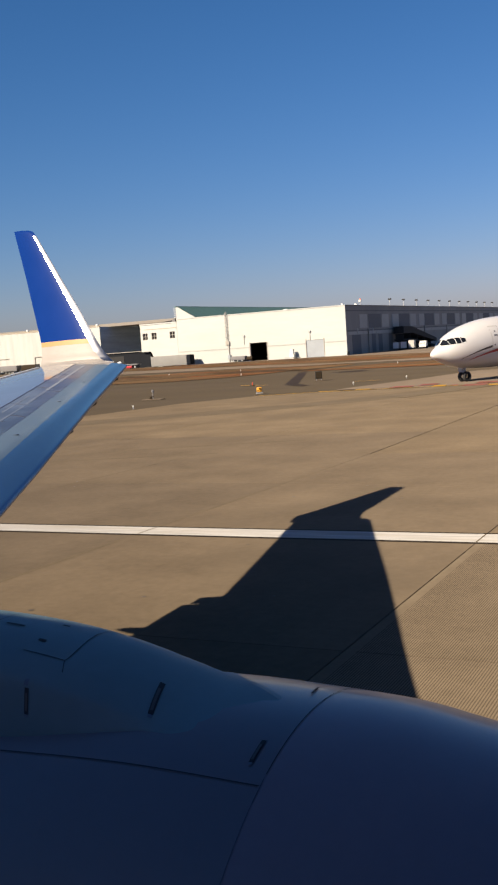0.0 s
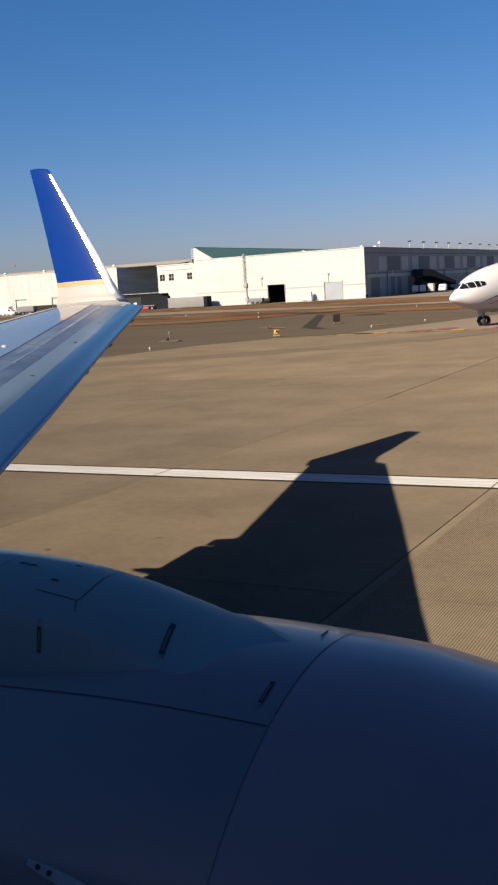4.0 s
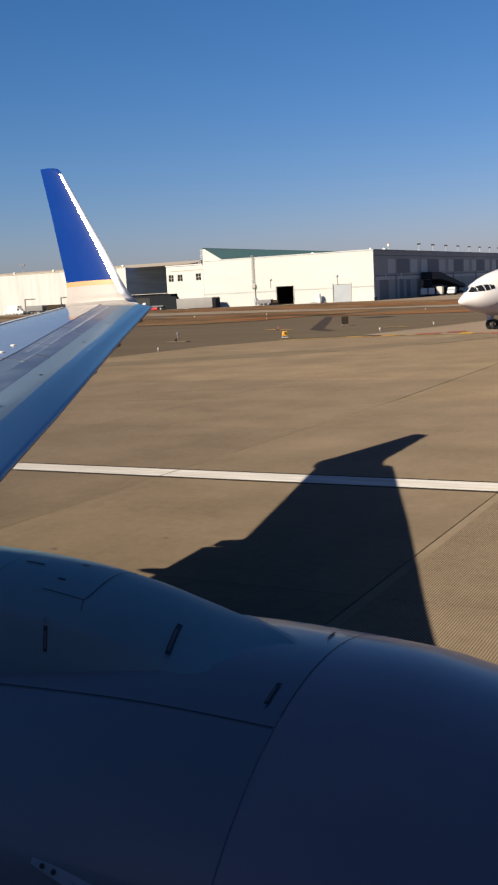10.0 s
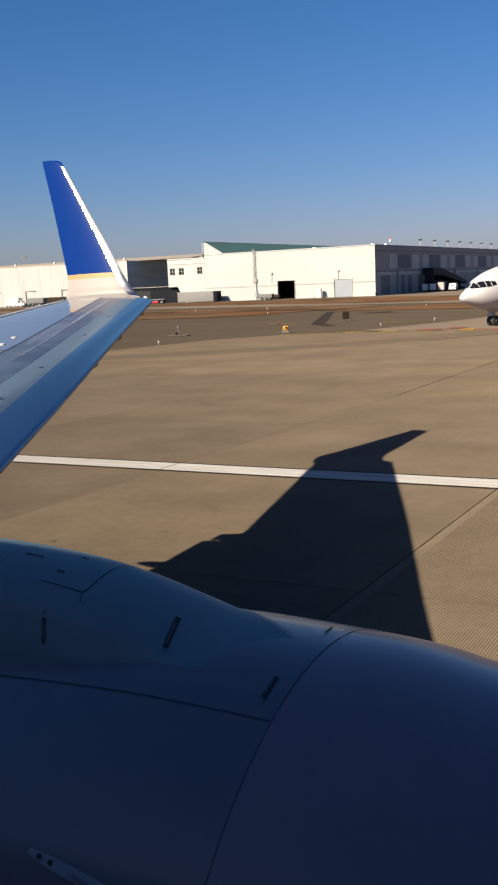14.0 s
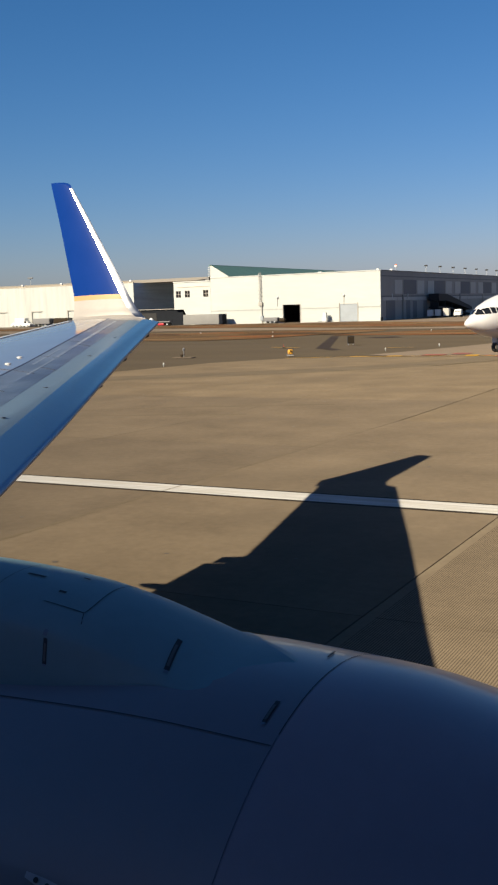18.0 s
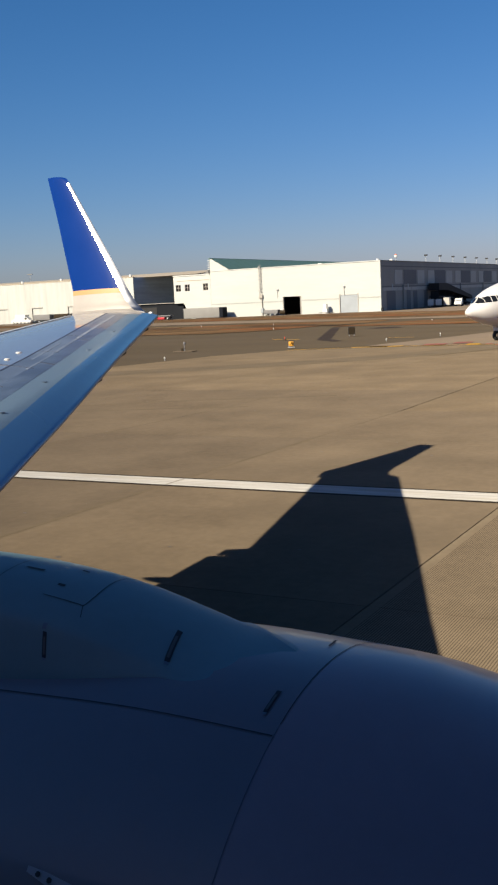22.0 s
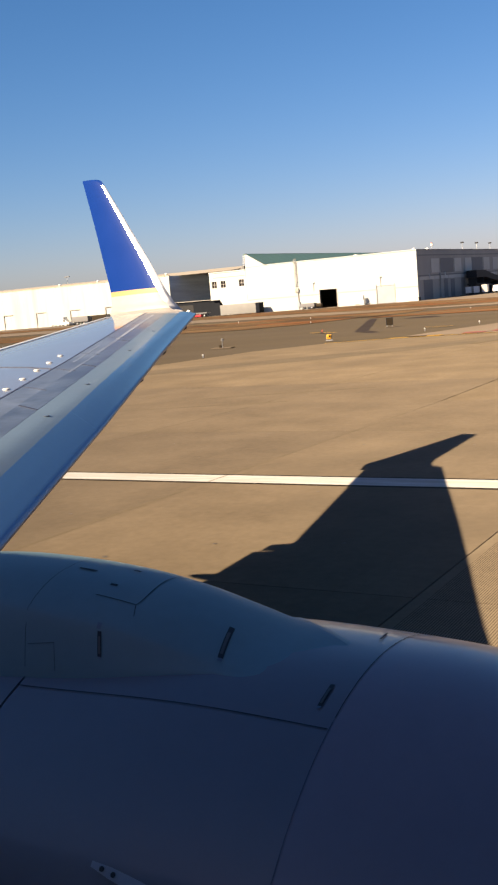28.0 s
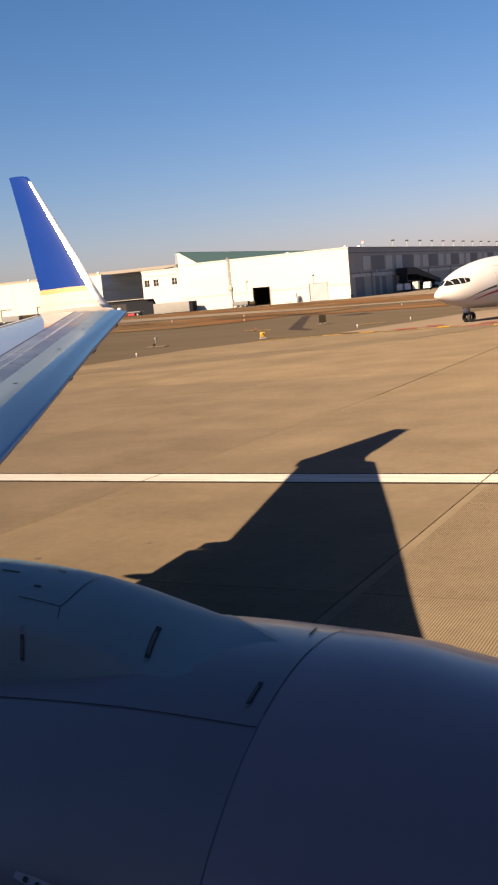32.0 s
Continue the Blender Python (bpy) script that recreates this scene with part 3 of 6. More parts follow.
for y in (9.35, 11.35, 14.0):
    a = wing_at(y, 0.03, True)
    part("slat_hook", skin([[a + Vector((0.04 - 0.08 * k, s * 0.011, -0.012 - 0.036 * (k == 1))) for s in (-1, 1)] + [a + Vector((0.04 - 0.08 * k, s * 0.009, 0.02)) for s in (1, -1)] for k in range(3)], close_v=True, caps=True), SEAM, wing, "small dark fitting under the slat")

# winglet: place of the leading and trailing edge up the blade
BLADE = [(14.950, 3.580, -9.920, -11.720, 0.11), (15.320, 3.625, -10.160, -11.880, 0.115), (15.532, 3.722, -10.423, -12.012, 0.12), (15.619, 3.878, -10.627, -12.041, 0.115),
         (15.698, 4.054, -10.793, -12.090, 0.11), (15.736, 4.151, -10.881, -12.119, 0.105), (15.893, 4.726, -11.300, -12.344, 0.09), (16.107, 5.536, -11.915, -12.655, 0.07),
         (16.302, 6.317, -12.500, -12.968, 0.05), (16.311, 6.350, -12.560, -12.981, 0.045), (16.318, 6.374, -12.660, -12.991, 0.035), (16.321, 6.384, -12.780, -12.996, 0.02)]


def blade_ring(i, v0, v1, grow=0.0):
    """The outline of the blade at a station between two shares of its chord."""
    k = int(i)
    s = i - k
    a, b = BLADE[k], BLADE[min(k + 1, len(BLADE) - 1)]
    y, z, le, te, th = [p + (q - p) * s for p, q in zip(a, b)]
    c0, c1 = BLADE[max(k - 1, 0)], BLADE[min(k + 1, len(BLADE) - 1)]
    d = Vector((0, c1[0] - c0[0], c1[1] - c0[1])).normalized()
    n = Vector((0, -d.z, d.y))
    out = []
    shares = [v0 + (v1 - v0) * k / 8 for k in range(9)]
    def half(v):
        return th * 0.5 * (1.9 * math.sqrt(max(v, 0)) * (1 - v) + 0.06) + grow
    for v in shares:
        out.append(Vector((le + (te - le) * v, y, z)) + n * half(v))
    for v in reversed(shares):
        out.append(Vector((le + (te - le) * v, y, z)) - n * half(v))
    return out


def blade(name, i0, i1, v0, v1, material, label, parent, steps=10, grow=0.0):
    return part(name, skin([blade_ring(i0 + (i1 - i0) * k / steps, v0, v1, grow) for k in range(steps + 1)], close_v=True, caps=True), material, parent, label)


winglet = blade("winglet", 4.85, 11, 0.0, 1.0, BLUE_PAINT, "tall blue blended winglet", airliner, 18)
blade("root", 0, 3.95, 0.0, 1.0, ROOT_PAINT, "white winglet root curving out of the wing", winglet, 14)
blade("stripe", 3.95, 4.85, 0.0, 1.0, GOLD_PAINT, "gold stripe", winglet, 4, 0.001)
blade("leading_edge", 1.6, 7.9, -0.012, 0.125, LEAD_METAL, "bright satin metal leading edge", winglet, 26, 0.003)
part("position_light", lathe([(-0.035, 0.0), (-0.03, 0.02), (0.0, 0.03), (0.035, 0.02), (0.04, 0.0)], 14, "X", (-10.22, 15.50, 3.66)), PLAIN_WHITE, winglet, "small clear position light")
part("tip_fence", skin([[(-10.17 - 0.3 * k, 15.46 + 0.05 * s, 3.52 + 0.035 * k + t) for s, t in ((-1, -0.05), (1, -0.05), (1, 0.04), (-1, 0.04))] for k in (0, 1, 2, 3)], close_v=True, caps=True), WHITE_PAINT, winglet, "white fairing at the wing tip")

# engine nacelle on its axis
CY, CZ = 2.95, 1.41
COWL = [(-4.4, 0.842), (-3.7, 1.024), (-3.0, 1.142), (-2.4, 1.178), (-1.8, 1.209), (-1.3, 1.194), (-1.05, 1.176), (-0.8, 1.131), (-0.4, 1.076), (0.0, 1.003), (0.3, 0.932), (0.5, 0.858)]
RIDGE = [(-4.6, 0.398), (-3.6, 0.335), (-2.64, 0.255), (-2.36, 0.218), (-2.09, 0.154), (-1.88, 0.082), (-1.70, 0.022), (-1.60, 0.012), (-1.50, 0.006), (-1.44, 0.0), (-1.36, -0.002)]
FLARE = [(-4.6, 24.0), (-3.0, 21.0), (-2.35, 18.56), (-2.02, 16.2), (-1.85, 14.6), (-1.64, 11.5), (-1.45, 7.0), (-1.36, 3.0)]


def cowl_at(x, a, lift=0.0):
    """A point on the cowl; a: degrees from the top towards the cabin."""
    r = lerp(COWL, x) + lift
    return Vector((x, CY - r * math.sin(radians(a)), CZ + r * math.cos(radians(a))))


def flare(x, a):
    """How far the fairing reaches round the cowl: wider and softer on the cabin side of its nose."""
    return max(lerp(FLARE, x), 0.5) * (1 + (0.45 * min(max((x + 1.8) / 0.35, 0.0), 1.0) if a > 0 else 0))


SHOULDER = 12.3


def bend(x, a):
    """The share of the fairing's reach at which its top turns down into the side face."""
    return min(SHOULDER / flare(x, a), 0.93)


CREST = [(-1.80, -16.0), (-1.75, -12.7), (-1.713, -11.0), (-1.627, -7.3), (-1.539, -4.4), (-1.475, -2.3), (-1.44, -1.4)]
REACH = [(-1.80, 34.0), (-1.70, 25.0), (-1.60, 16.0), (-1.50, 7.0), (-1.44, 2.0)]


def fairing_at(x, a, lift=0.0):
    """A point on the fairing; towards its nose it dies away from a slanting crest into the cowl."""
    s = min(abs(a) / flare(x, a), 1.0)
    g = (1 - s ** 2.6) ** 0.8
    if a > 0:
        b = bend(x, a)
        top = (1 - b ** 2.6) ** 0.8
        g = 1 - (1 - top) * (s / b) ** 2.2 if s < b else top * ((1 - s) / (1 - b)) ** 1.1
    k = min(max((x + 1.80) / 0.24, 0.0), 1.0)
    away = min(max((a - lerp(CREST, x)) / lerp(REACH, x), 0.0), 1.0)
    g = (1 - k) * g + k * (1 - away) ** 1.7
    return cowl_at(x, a, lift + lerp(RIDGE, x) * g - 0.006 * (1 - k) * (s >= 1) - 0.004 * k * away)


def cowl_skin(x0, x1, nx, name, label, a0=0, a1=360, paint=None):
    xs = [x0 + (x1 - x0) * k / nx for k in range(nx + 1)]
    na = 72
    rows = [[cowl_at(x, a0 + (a1 - a0) * k / na) for k in range(na + (a1 - a0 < 360))] for x in xs]
    inner = [[cowl_at(x, a0 + (a1 - a0) * k / na, -0.03) for k in range(na + (a1 - a0 < 360))] for x in reversed(xs)]
    bm = skin(rows + inner + [rows[0]], close_v=(a1 - a0 >= 360))
    bmesh.ops.remove_doubles(bm, verts=bm.verts, dist=1e-5)
    bmesh.ops.recalc_face_normals(bm, faces=bm.faces)
    return part(name, bm, paint or NACELLE, engine, label)


engine = part("engine", lathe([(-4.3, 0.5), (-3.5, 0.72), (-1.2, 0.73), (-0.05, 0.72)], 32, "X", (0, CY, CZ)), DARK, airliner, "turbofan engine core and duct")
inlet = cowl_skin(-1.3003, 0.36, 16, "inlet_cowl", "smooth dark violet-grey inlet cowl", paint=INLET_TONE)
fan_cowl = cowl_skin(-2.552, -1.3013, 14, "fan_cowl", "dark blue-grey fan cowl with latches and seams")
cowl_skin(-4.4, -2.562, 14, "reverser_sleeve", "dark blue-grey thrust reverser sleeve")
part("inlet_lip", lathe([(0.34, 0.924), (0.44, 0.885), (0.50, 0.845), (0.52, 0.81), (0.50, 0.77), (0.40, 0.745), (0.0, 0.74)], 64, "X", (0, CY, CZ)), BARE_METAL, engine, "polished inlet lip")
part("spinner", lathe([(-0.2, 0.24), (-0.05, 0.2), (0.1, 0.1), (0.2, 0.0)], 20, "X", (0, CY, CZ)), DARK, engine)
fx = [-4.5 + 3.06 * k / 60 for k in range(61)]


def section(x):
    """One ring of the fairing; at its nose it ends on the far side in a crest that slants across the cowl."""
    b = bend(x, 1)
    far = [-1.06 + 1.06 * k / 14 for k in range(14)]
    near = [b * k / 12 for k in range(12)] + [b - 0.015, b + 0.015] + [b + (1 - b) * k / 7 for k in range(1, 8)] + [1.06]
    angles = [flare(x, v) * v for v in far + near]
    if x < -1.80:
        return [fairing_at(x, a) for a in angles]
    stop = lerp(CREST, x)
    drop = (fairing_at(x, stop) - Vector((x, CY, CZ))).length - lerp(COWL, x)
    brow = [cowl_at(x, stop - 3.4 * v, drop * (0.5 + 0.5 * math.cos(math.pi * v)) - 0.004 * v) for v in (1, 0.8, 0.6, 0.4, 0.2)]
    return brow + [fairing_at(x, max(a, stop)) for a in angles[5:]]


fairing = part("pylon_fairing", skin([section(x) for x in fx]), FAIRING_PAINT, engine, "rounded fairing that carries the engine to the wing")


def seam_run(fn, pts, width, parent):
    """A dark panel gap along (x, angle) points on a surface."""
    rows = []
    for i, (x, a) in enumerate(pts):
        p = fn(x, a, 0.0022)
        q = fn(*pts[min(i + 1, len(pts) - 1)], 0.0022) - fn(*pts[max(i - 1, 0)], 0.0022)
        n = (p - Vector((x, CY, CZ))).normalized()
        s = q.normalized().cross(n) * width / 2
        rows.append([p - s, p + s])
    return part("seam", skin(rows), SEAM if width > 0.002 else SEAM_BLUE, parent)


seam_run(cowl_at, [(-1.3, a) for a in range(-50, 22, 3)], 0.003, engine)
seam_run(cowl_at, [(-1.3, a) for a in range(20, 115, 3)], 0.0018, engine)
seam_run(cowl_at, [(-1.305 - 1.246 * k / 24, 21.38) for k in range(25)], 0.004, fan_cowl)
seam_run(fairing_at, [(-2.36 + 0.178 * k / 6, 7.2) for k in range(7)], 0.0045, fairing)
seam_run(fairing_at, [(-2.182, 7.2), (-2.176, 6.4), (-2.174, 5.6), (-2.174, 4.2), (-2.177, 2.6), (-2.184, 0.4), (-2.191, -2.0), (-2.195, -5.4), (-2.2, -9.0)], 0.0045, fairing)
seam_run(fairing_at, [(-2.182, 7.3), (-2.16, 9.4)], 0.003, fairing)
seam_run(cowl_at, [(-2.557, a) for a in range(18, 110, 3)], 0.006, engine)
seam_run(fairing_at, [(-2.60, a) for a in range(-18, 13, 2)] + [(-2.588, 14.4), (-2.577, 15.8), (-2.569, 17.0), (-2.561, 18.2)], 0.0028, fairing)
seam_run(fairing_at, [(-2.562, 15.7), (-2.505, 15.4), (-2.449, 15.06)], 0.0026, fairing)
seam_run(fairing_at, [(-2.449, 15.06), (-2.436, 16.5), (-2.423, 18.0)], 0.0022, fairing)


def latch(fn, x0, a0, x1, a1, w, parent, label="dark recessed latch"):
    """A recessed latch lying round the cowl: a dark frame with a worn tongue and a pale end plate."""
    n = 6
    def strip_of(s0, s1, w0, lift):
        return skin([[fn(x0 + (x1 - x0) * s + w * w0 * (t - 0.5), a0 + (a1 - a0) * s, lift) for t in (0, 0.5, 1)] for s in [s0 + (s1 - s0) * k / n for k in range(n + 1)]])
    f = part("latch", strip_of(0, 1, 1.0, 0.003), SEAM, parent, label)
    part("tongue", strip_of(0.22, 0.9, 0.5, 0.0055), TONGUE, f, "worn brownish tongue")
    part("end_plate", strip_of(1.0, 1.09, 0.8, 0.003), END_PLATE, f)


latch(fairing_at, -2.262, 12.9, -2.242, 15.5, 0.017, fairing)
latch(fairing_at, -1.825, 4.3, -1.792, 11.3, 0.021, fairing)
latch(cowl_at, -1.369, 12.0, -1.367, 17.3, 0.016, fan_cowl)
latch(cowl_at, -1.383, -11.6, -1.366, -6.5, 0.007, fan_cowl)
part("end_plate", skin([[fairing_at(-2.268 + 0.017 * (t - 0.5), a, 0.003) for t in (0, 1)] for a in (11.9, 12.3, 12.7)]), END_PLATE, fairing)
for x, a, w in ((-2.508, 1.1, 0.085), (-2.329, 4.14, 0.032), (-2.335, -2.4, 0.032)):
    part("slot", skin([[fairing_at(x + w * (k - 0.5), a + 0.28 * t, 0.003) for t in (-1, 1)] for k in (0, 0.5, 1)]), SEAM, fairing, "small dark slot")
flange = part("strake_flange", skin([[cowl_at(-1.868 + 0.888 * k / 12, 48.0 + 7.1 * k / 12 + (0.4, 0.75, 0.85)[min(k, 2)] * t, 0.012) for t in (-1, 1)] for k in range(13)]), FLANGE, fan_cowl, "pale mounting flange of the strake")
part("strake", skin([[cowl_at(-1.7 + 0.72 * k / 12, 49.3 + 6.2 * k / 12, 0.01 + hh) for hh in (0.0, 0.16 * math.sin(math.pi * min(1, (k + 1) / 8) / 2))] for k in range(13)] + [[cowl_at(-0.98, 55.6, 0.01), cowl_at(-0.98, 55.6, 0.14)]]), NACELLE, fan_cowl, "thin nacelle strake")
for k in (0.6, 1.2):
    c0 = cowl_at(-1.868 + 0.888 * k / 12, 48.0 + 7.1 * k / 12, 0.0145)
    n0 = (c0 - Vector((c0.x, CY, CZ))).normalized()
    part("bolt", tube(bmesh.new(), c0, c0 + n0 * 0.003, 0.008, n=10), SEAM, flange, "dark bolt hole")

# fuselage beside the camera, with the far wing, fin and gear that carry it
FY, FZ = -1.97, 3.80
BODY = [(-25.5, 0.25, 1.3), (-23, 0.75, 0.85), (-20, 1.25, 0.4), (-16, 1.72, 0.08), (-9, 1.87, 0), (14, 1.87, 0), (15.6, 1.7, -0.1), (16.8, 1.4, -0.25), (17.8, 0.95, -0.45), (18.5, 0.1, -0.6)]
# Unseen body, stretched taller than real so its shadow covers the engine crest.
part("fuselage", skin([[(x, FY + r * math.cos(2 * math.pi * k / 48), FZ + dz + 1.11 * r * math.sin(2 * math.pi * k / 48)) for k in range(48)] for x, r, dz in BODY], close_v=True, caps=True), WHITE_PAINT, airliner, "white airliner fuselage")
# Livery grey on the unseen belly, darkened to cut light bounced onto the engine.
part("belly", skin([[(x, FY + (r + 0.012) * math.cos(radians(-172 + 164 * k / 24)), FZ + dz + 1.11 * (r + 0.012) * math.sin(radians(-172 + 164 * k / 24))) for k in range(25)] for x, r, dz in BODY[2:-2]]), BELLY_GREY, airliner, "unseen grey belly, kept dark to dim bounced light")
# Out of view; added to keep light from under the belly off the engine.
part("hidden_belly_fairing", skin([[(x, FY + w * math.cos(a), 2.35 + 1.25 * math.sin(a) * f) for a in [radians(-180 + 180 * k / 20) for k in range(21)]] for x, w, f in ((-12.6, 0.6, 0.45), (-11.0, 1.5, 0.75), (-9.0, 1.95, 0.98), (-4.0, 2.0, 1.0), (-0.5, 1.95, 0.96), (1.4, 1.5, 0.75), (2.6, 0.6, 0.5))]), BELLY_GREY, airliner, "unseen grey wing root fairing, added to block light under the belly")
part("far_wing", skin([[Vector((p.x, 2 * FY - p.y, p.z)) for p in [wing_at(y, u) for u in US] + [wing_at(y, u, True) for u in LS]] for y in (0.0, 5.6, 9.1, 15.4)], close_v=True, caps=True), WING_GREY, airliner, "grey wing on the far side")
# Far nacelle is never seen; added to shade ground that the near cowl reflects.
part("hidden_far_engine", lathe([(x, lerp(COWL, x)) for x in (-4.4, -3.7, -3.0, -2.4, -1.8, -1.3, -0.8, -0.4, 0.0, 0.3, 0.5)] + [(0.45, 0.76), (-0.6, 0.74), (-0.6, 0.0)], 36, "X", (0, 2 * FY - CY, CZ)), NACELLE, airliner, "unseen dark blue-grey far-side nacelle, added to shade the ground")
part("fin", skin([[(x, FY + s * t, z) for x, t, s in ((x0, 0.02, 1), (x0 - c * 0.3, 0.22, 1), (x0 - c, 0.02, 1), (x0 - c, 0.02, -1), (x0 - c * 0.3, 0.22, -1), (x0, 0.02, -1))] for z, x0, c in ((5.0, -18.0, 6.0), (12.0, -24.0, 2.2))], close_v=True, caps=True), BLUE_PAINT, airliner, "blue tail fin")
for gx, gy in ((-8.6, FY - 2.86), (-8.6, FY + 2.86), (7.0, FY)):
    leg = part("landing_gear", tube(bmesh.new(), (gx, gy, ground_z(gy) + 0.5), (gx, gy, 2.3), 0.11), STEEL, airliner, "landing gear leg")
    for s in (-0.3, 0.3):
        r = 0.55 if gx < 0 else 0.36
        part("wheel", lathe([(-0.13, r * 0.5), (-0.16, r * 0.85), (-0.1, r), (0.1, r), (0.16, r * 0.85), (0.13, r * 0.5)], 20, "Y", (gx, gy + s, ground_z(gy + s) + r)), TYRE, leg)

# ---- hangars and what stands by them ----
HY = 242.4


def holed_wall(x0, x1, y0, t, z0, z1, holes=()):
    """A wall along x, t thick, with openings (x0, x1, z0, z1) through it."""
    xs = sorted({x0, x1, *[h[0] for h in holes], *[h[1] for h in holes]})
    zs = sorted({z0, z1, *[h[2] for h in holes], *[h[3] for h in holes]})
    bm = bmesh.new()
    keep = {(i, k) for i in range(len(xs) - 1) for k in range(len(zs) - 1)
            if not any(a < (xs[i] + xs[i + 1]) / 2 < b and c < (zs[k] + zs[k + 1]) / 2 < d for a, b, c, d in holes)}
    vs = {}
    def v(i, k, s):
        if (i, k, s) not in vs:
            vs[i, k, s] = bm.verts.new((xs[i], y0 + t * s, zs[k]))
        return vs[i, k, s]
    for i, k in keep:
        bm.faces.new((v(i, k, 0), v(i + 1, k, 0), v(i + 1, k + 1, 0), v(i, k + 1, 0)))
        bm.faces.new((v(i, k, 1), v(i, k + 1, 1), v(i + 1, k + 1, 1), v(i + 1, k, 1)))
        for (a, b), (p, q) in (((i - 1, k), ((i, k), (i, k + 1))), ((i + 1, k), ((i + 1, k + 1), (i + 1, k))), ((i, k - 1), ((i + 1, k), (i, k))), ((i, k + 1), ((i, k + 1), (i + 1, k + 1)))):
            if (a, b) not in keep:
                bm.faces.new((v(*p, 0), v(*q, 0), v(*q, 1), v(*p, 1)))
    bmesh.ops.recalc_face_normals(bm, faces=bm.faces)
    return bm


def ribbed(x0, x1, y, z0, z1, pitch=1.2, depth=0.05):
    """Upright cladding ribs as a folded skin in front of a wall."""
    n = int((x1 - x0) / pitch)
    prof = []
    for k in range(n):
        a = x0 + (x1 - x0) * k / n
        p = (x1 - x0) / n
        prof += [(a, y), (a + p * 0.78, y), (a + p * 0.82, y - depth), (a + p * 0.96, y - depth)]
    prof.append((x1, y))
    return skin([[(a, b, z) for a, b in prof] for z in (z0, z1)])


hangar = thing("hangar", "large cream-clad hangar with a grey shaded flank", "hangar")
DOORS = [(-117.9, -113.0, -0.45, 4.32), (-101.75, -96.9, -0.45, 4.05)]
part("front_wall", holed_wall(-139.9, -90.6, HY, 0.4, -0.45, 12.1, DOORS), WALL_CREAM, hangar, "cream cladding in full sun", smooth=False)
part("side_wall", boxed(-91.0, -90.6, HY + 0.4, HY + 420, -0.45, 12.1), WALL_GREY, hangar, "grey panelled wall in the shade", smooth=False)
part("roof", boxed(-139.9, -91.0, HY + 0.4, HY + 420, 11.5, 11.9), ROOF_TAN, hangar, "flat roof", smooth=False)
part("inner_floor", boxed(-139.5, -91.0, HY + 0.4, HY + 40, -0.44, -0.37), ASPHALT, hangar, "", smooth=False)
part("back_wall", boxed(-139.5, -91.0, HY + 40, HY + 40.3, -0.4, 11.4), WALL_DARK, hangar, "", smooth=False)
part("far_wall", boxed(-139.9, -139.5, HY + 0.4, HY + 420, -0.45, 11.4), WALL_CREAM, hangar, "", smooth=False)
part("parapet", boxed(-139.9, -90.5, HY - 0.12, HY + 0.45, 12.1, 12.32), WALL_CREAM, hangar, "pale roof edge trim", smooth=False)
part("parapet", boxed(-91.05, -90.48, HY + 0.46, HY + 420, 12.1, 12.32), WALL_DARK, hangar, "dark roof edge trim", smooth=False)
part("wall_band", boxed(-139.9, -118.2, HY - 0.06, HY, 3.05, 3.35), TRIM_GREY, hangar, "greyish horizontal trim band", smooth=False)
part("wall_band", boxed(-112.7, -102.0, HY - 0.06, HY, 3.05, 3.35), TRIM_GREY, hangar, "greyish horizontal trim band", smooth=False)
part("wall_band", boxed(-96.6, -90.7, HY - 0.06, HY, 3.05, 3.35), TRIM_GREY, hangar, "greyish horizontal trim band", smooth=False)
shutter = part("shutter", skin([[(x, HY + 0.1 + (0.012 if k % 2 else 0), -0.4 + 4.45 * k / 24) for x in (-101.75, -96.9)] for k in range(25)]), SHUTTER, hangar, "closed grey roller shutter", smooth=False)
for x in (-118.1, -113.0, -101.95, -96.9):
    part("door_jamb", boxed(x, x + 0.2, HY - 0.1, HY - 0.002, -0.45, 4.4), WALL_GREY, hangar, "", smooth=False)
# raised shed roof above the front corner
part("gable_wall", skin([[(-139.9, HY + s, 12.1), (-134.1, HY + s, 12.4), (-139.3, HY + s, 15.5), (-139.9, HY + s, 15.5)] for s in (0.0, 0.35)], close_v=True, caps=True), WALL_CREAM, hangar, "cream gable end", smooth=False)
ridge = []
for k in range(24):
    y0, y1 = HY - 0.1 + 4.2 * k, HY - 0.1 + 4.2 * (k + 1)
    ridge += [(y0, 0.05), (y0 + 0.2, 0.0), (y1 - 0.2, 0.0)]
part("shed_roof", skin([[(-139.5 + 5.6 * s, y, 15.62 - 3.2 * s + dz) for y, dz in ridge] for s in (0, 1)]), ROOF_GREEN, hangar, "green ribbed metal roof", smooth=False)
part("roof_fascia", boxed(-140.1, -139.6, HY - 0.1, HY + 100, 15.45, 15.75), ROOF_GREEN, hangar, "", smooth=False)
# pipe run, wall lamps, vents on the front
stack = part("wall_ladder", boxed(-124.86, -124.78, HY - 0.34, HY - 0.26, 4.9, 13.0), WALL_GREY, hangar, "grey caged ladder up the wall", smooth=False)
part("ladder_rail", boxed(-124.32, -124.24, HY - 0.34, HY - 0.26, 4.9, 13.0), WALL_GREY, stack, "", smooth=False)
for k in range(20):
    part("rung", boxed(-124.78, -124.32, HY - 0.33, HY - 0.27, 5.1 + 0.4 * k, 5.2 + 0.4 * k), WALL_GREY, stack, "", smooth=False)
for k in range(7):
    part("cage_hoop", boxed(-124.95, -124.15, HY - 0.8, HY - 0.72, 6.2 + 1.0 * k, 6.32 + 1.0 * k), SHUTTER, stack, "", smooth=False)
part("duct_box", boxed(-125.0, -123.9, HY - 0.5, HY, 4.2, 5.2, bevel=0.05), WALL_GREY, stack)
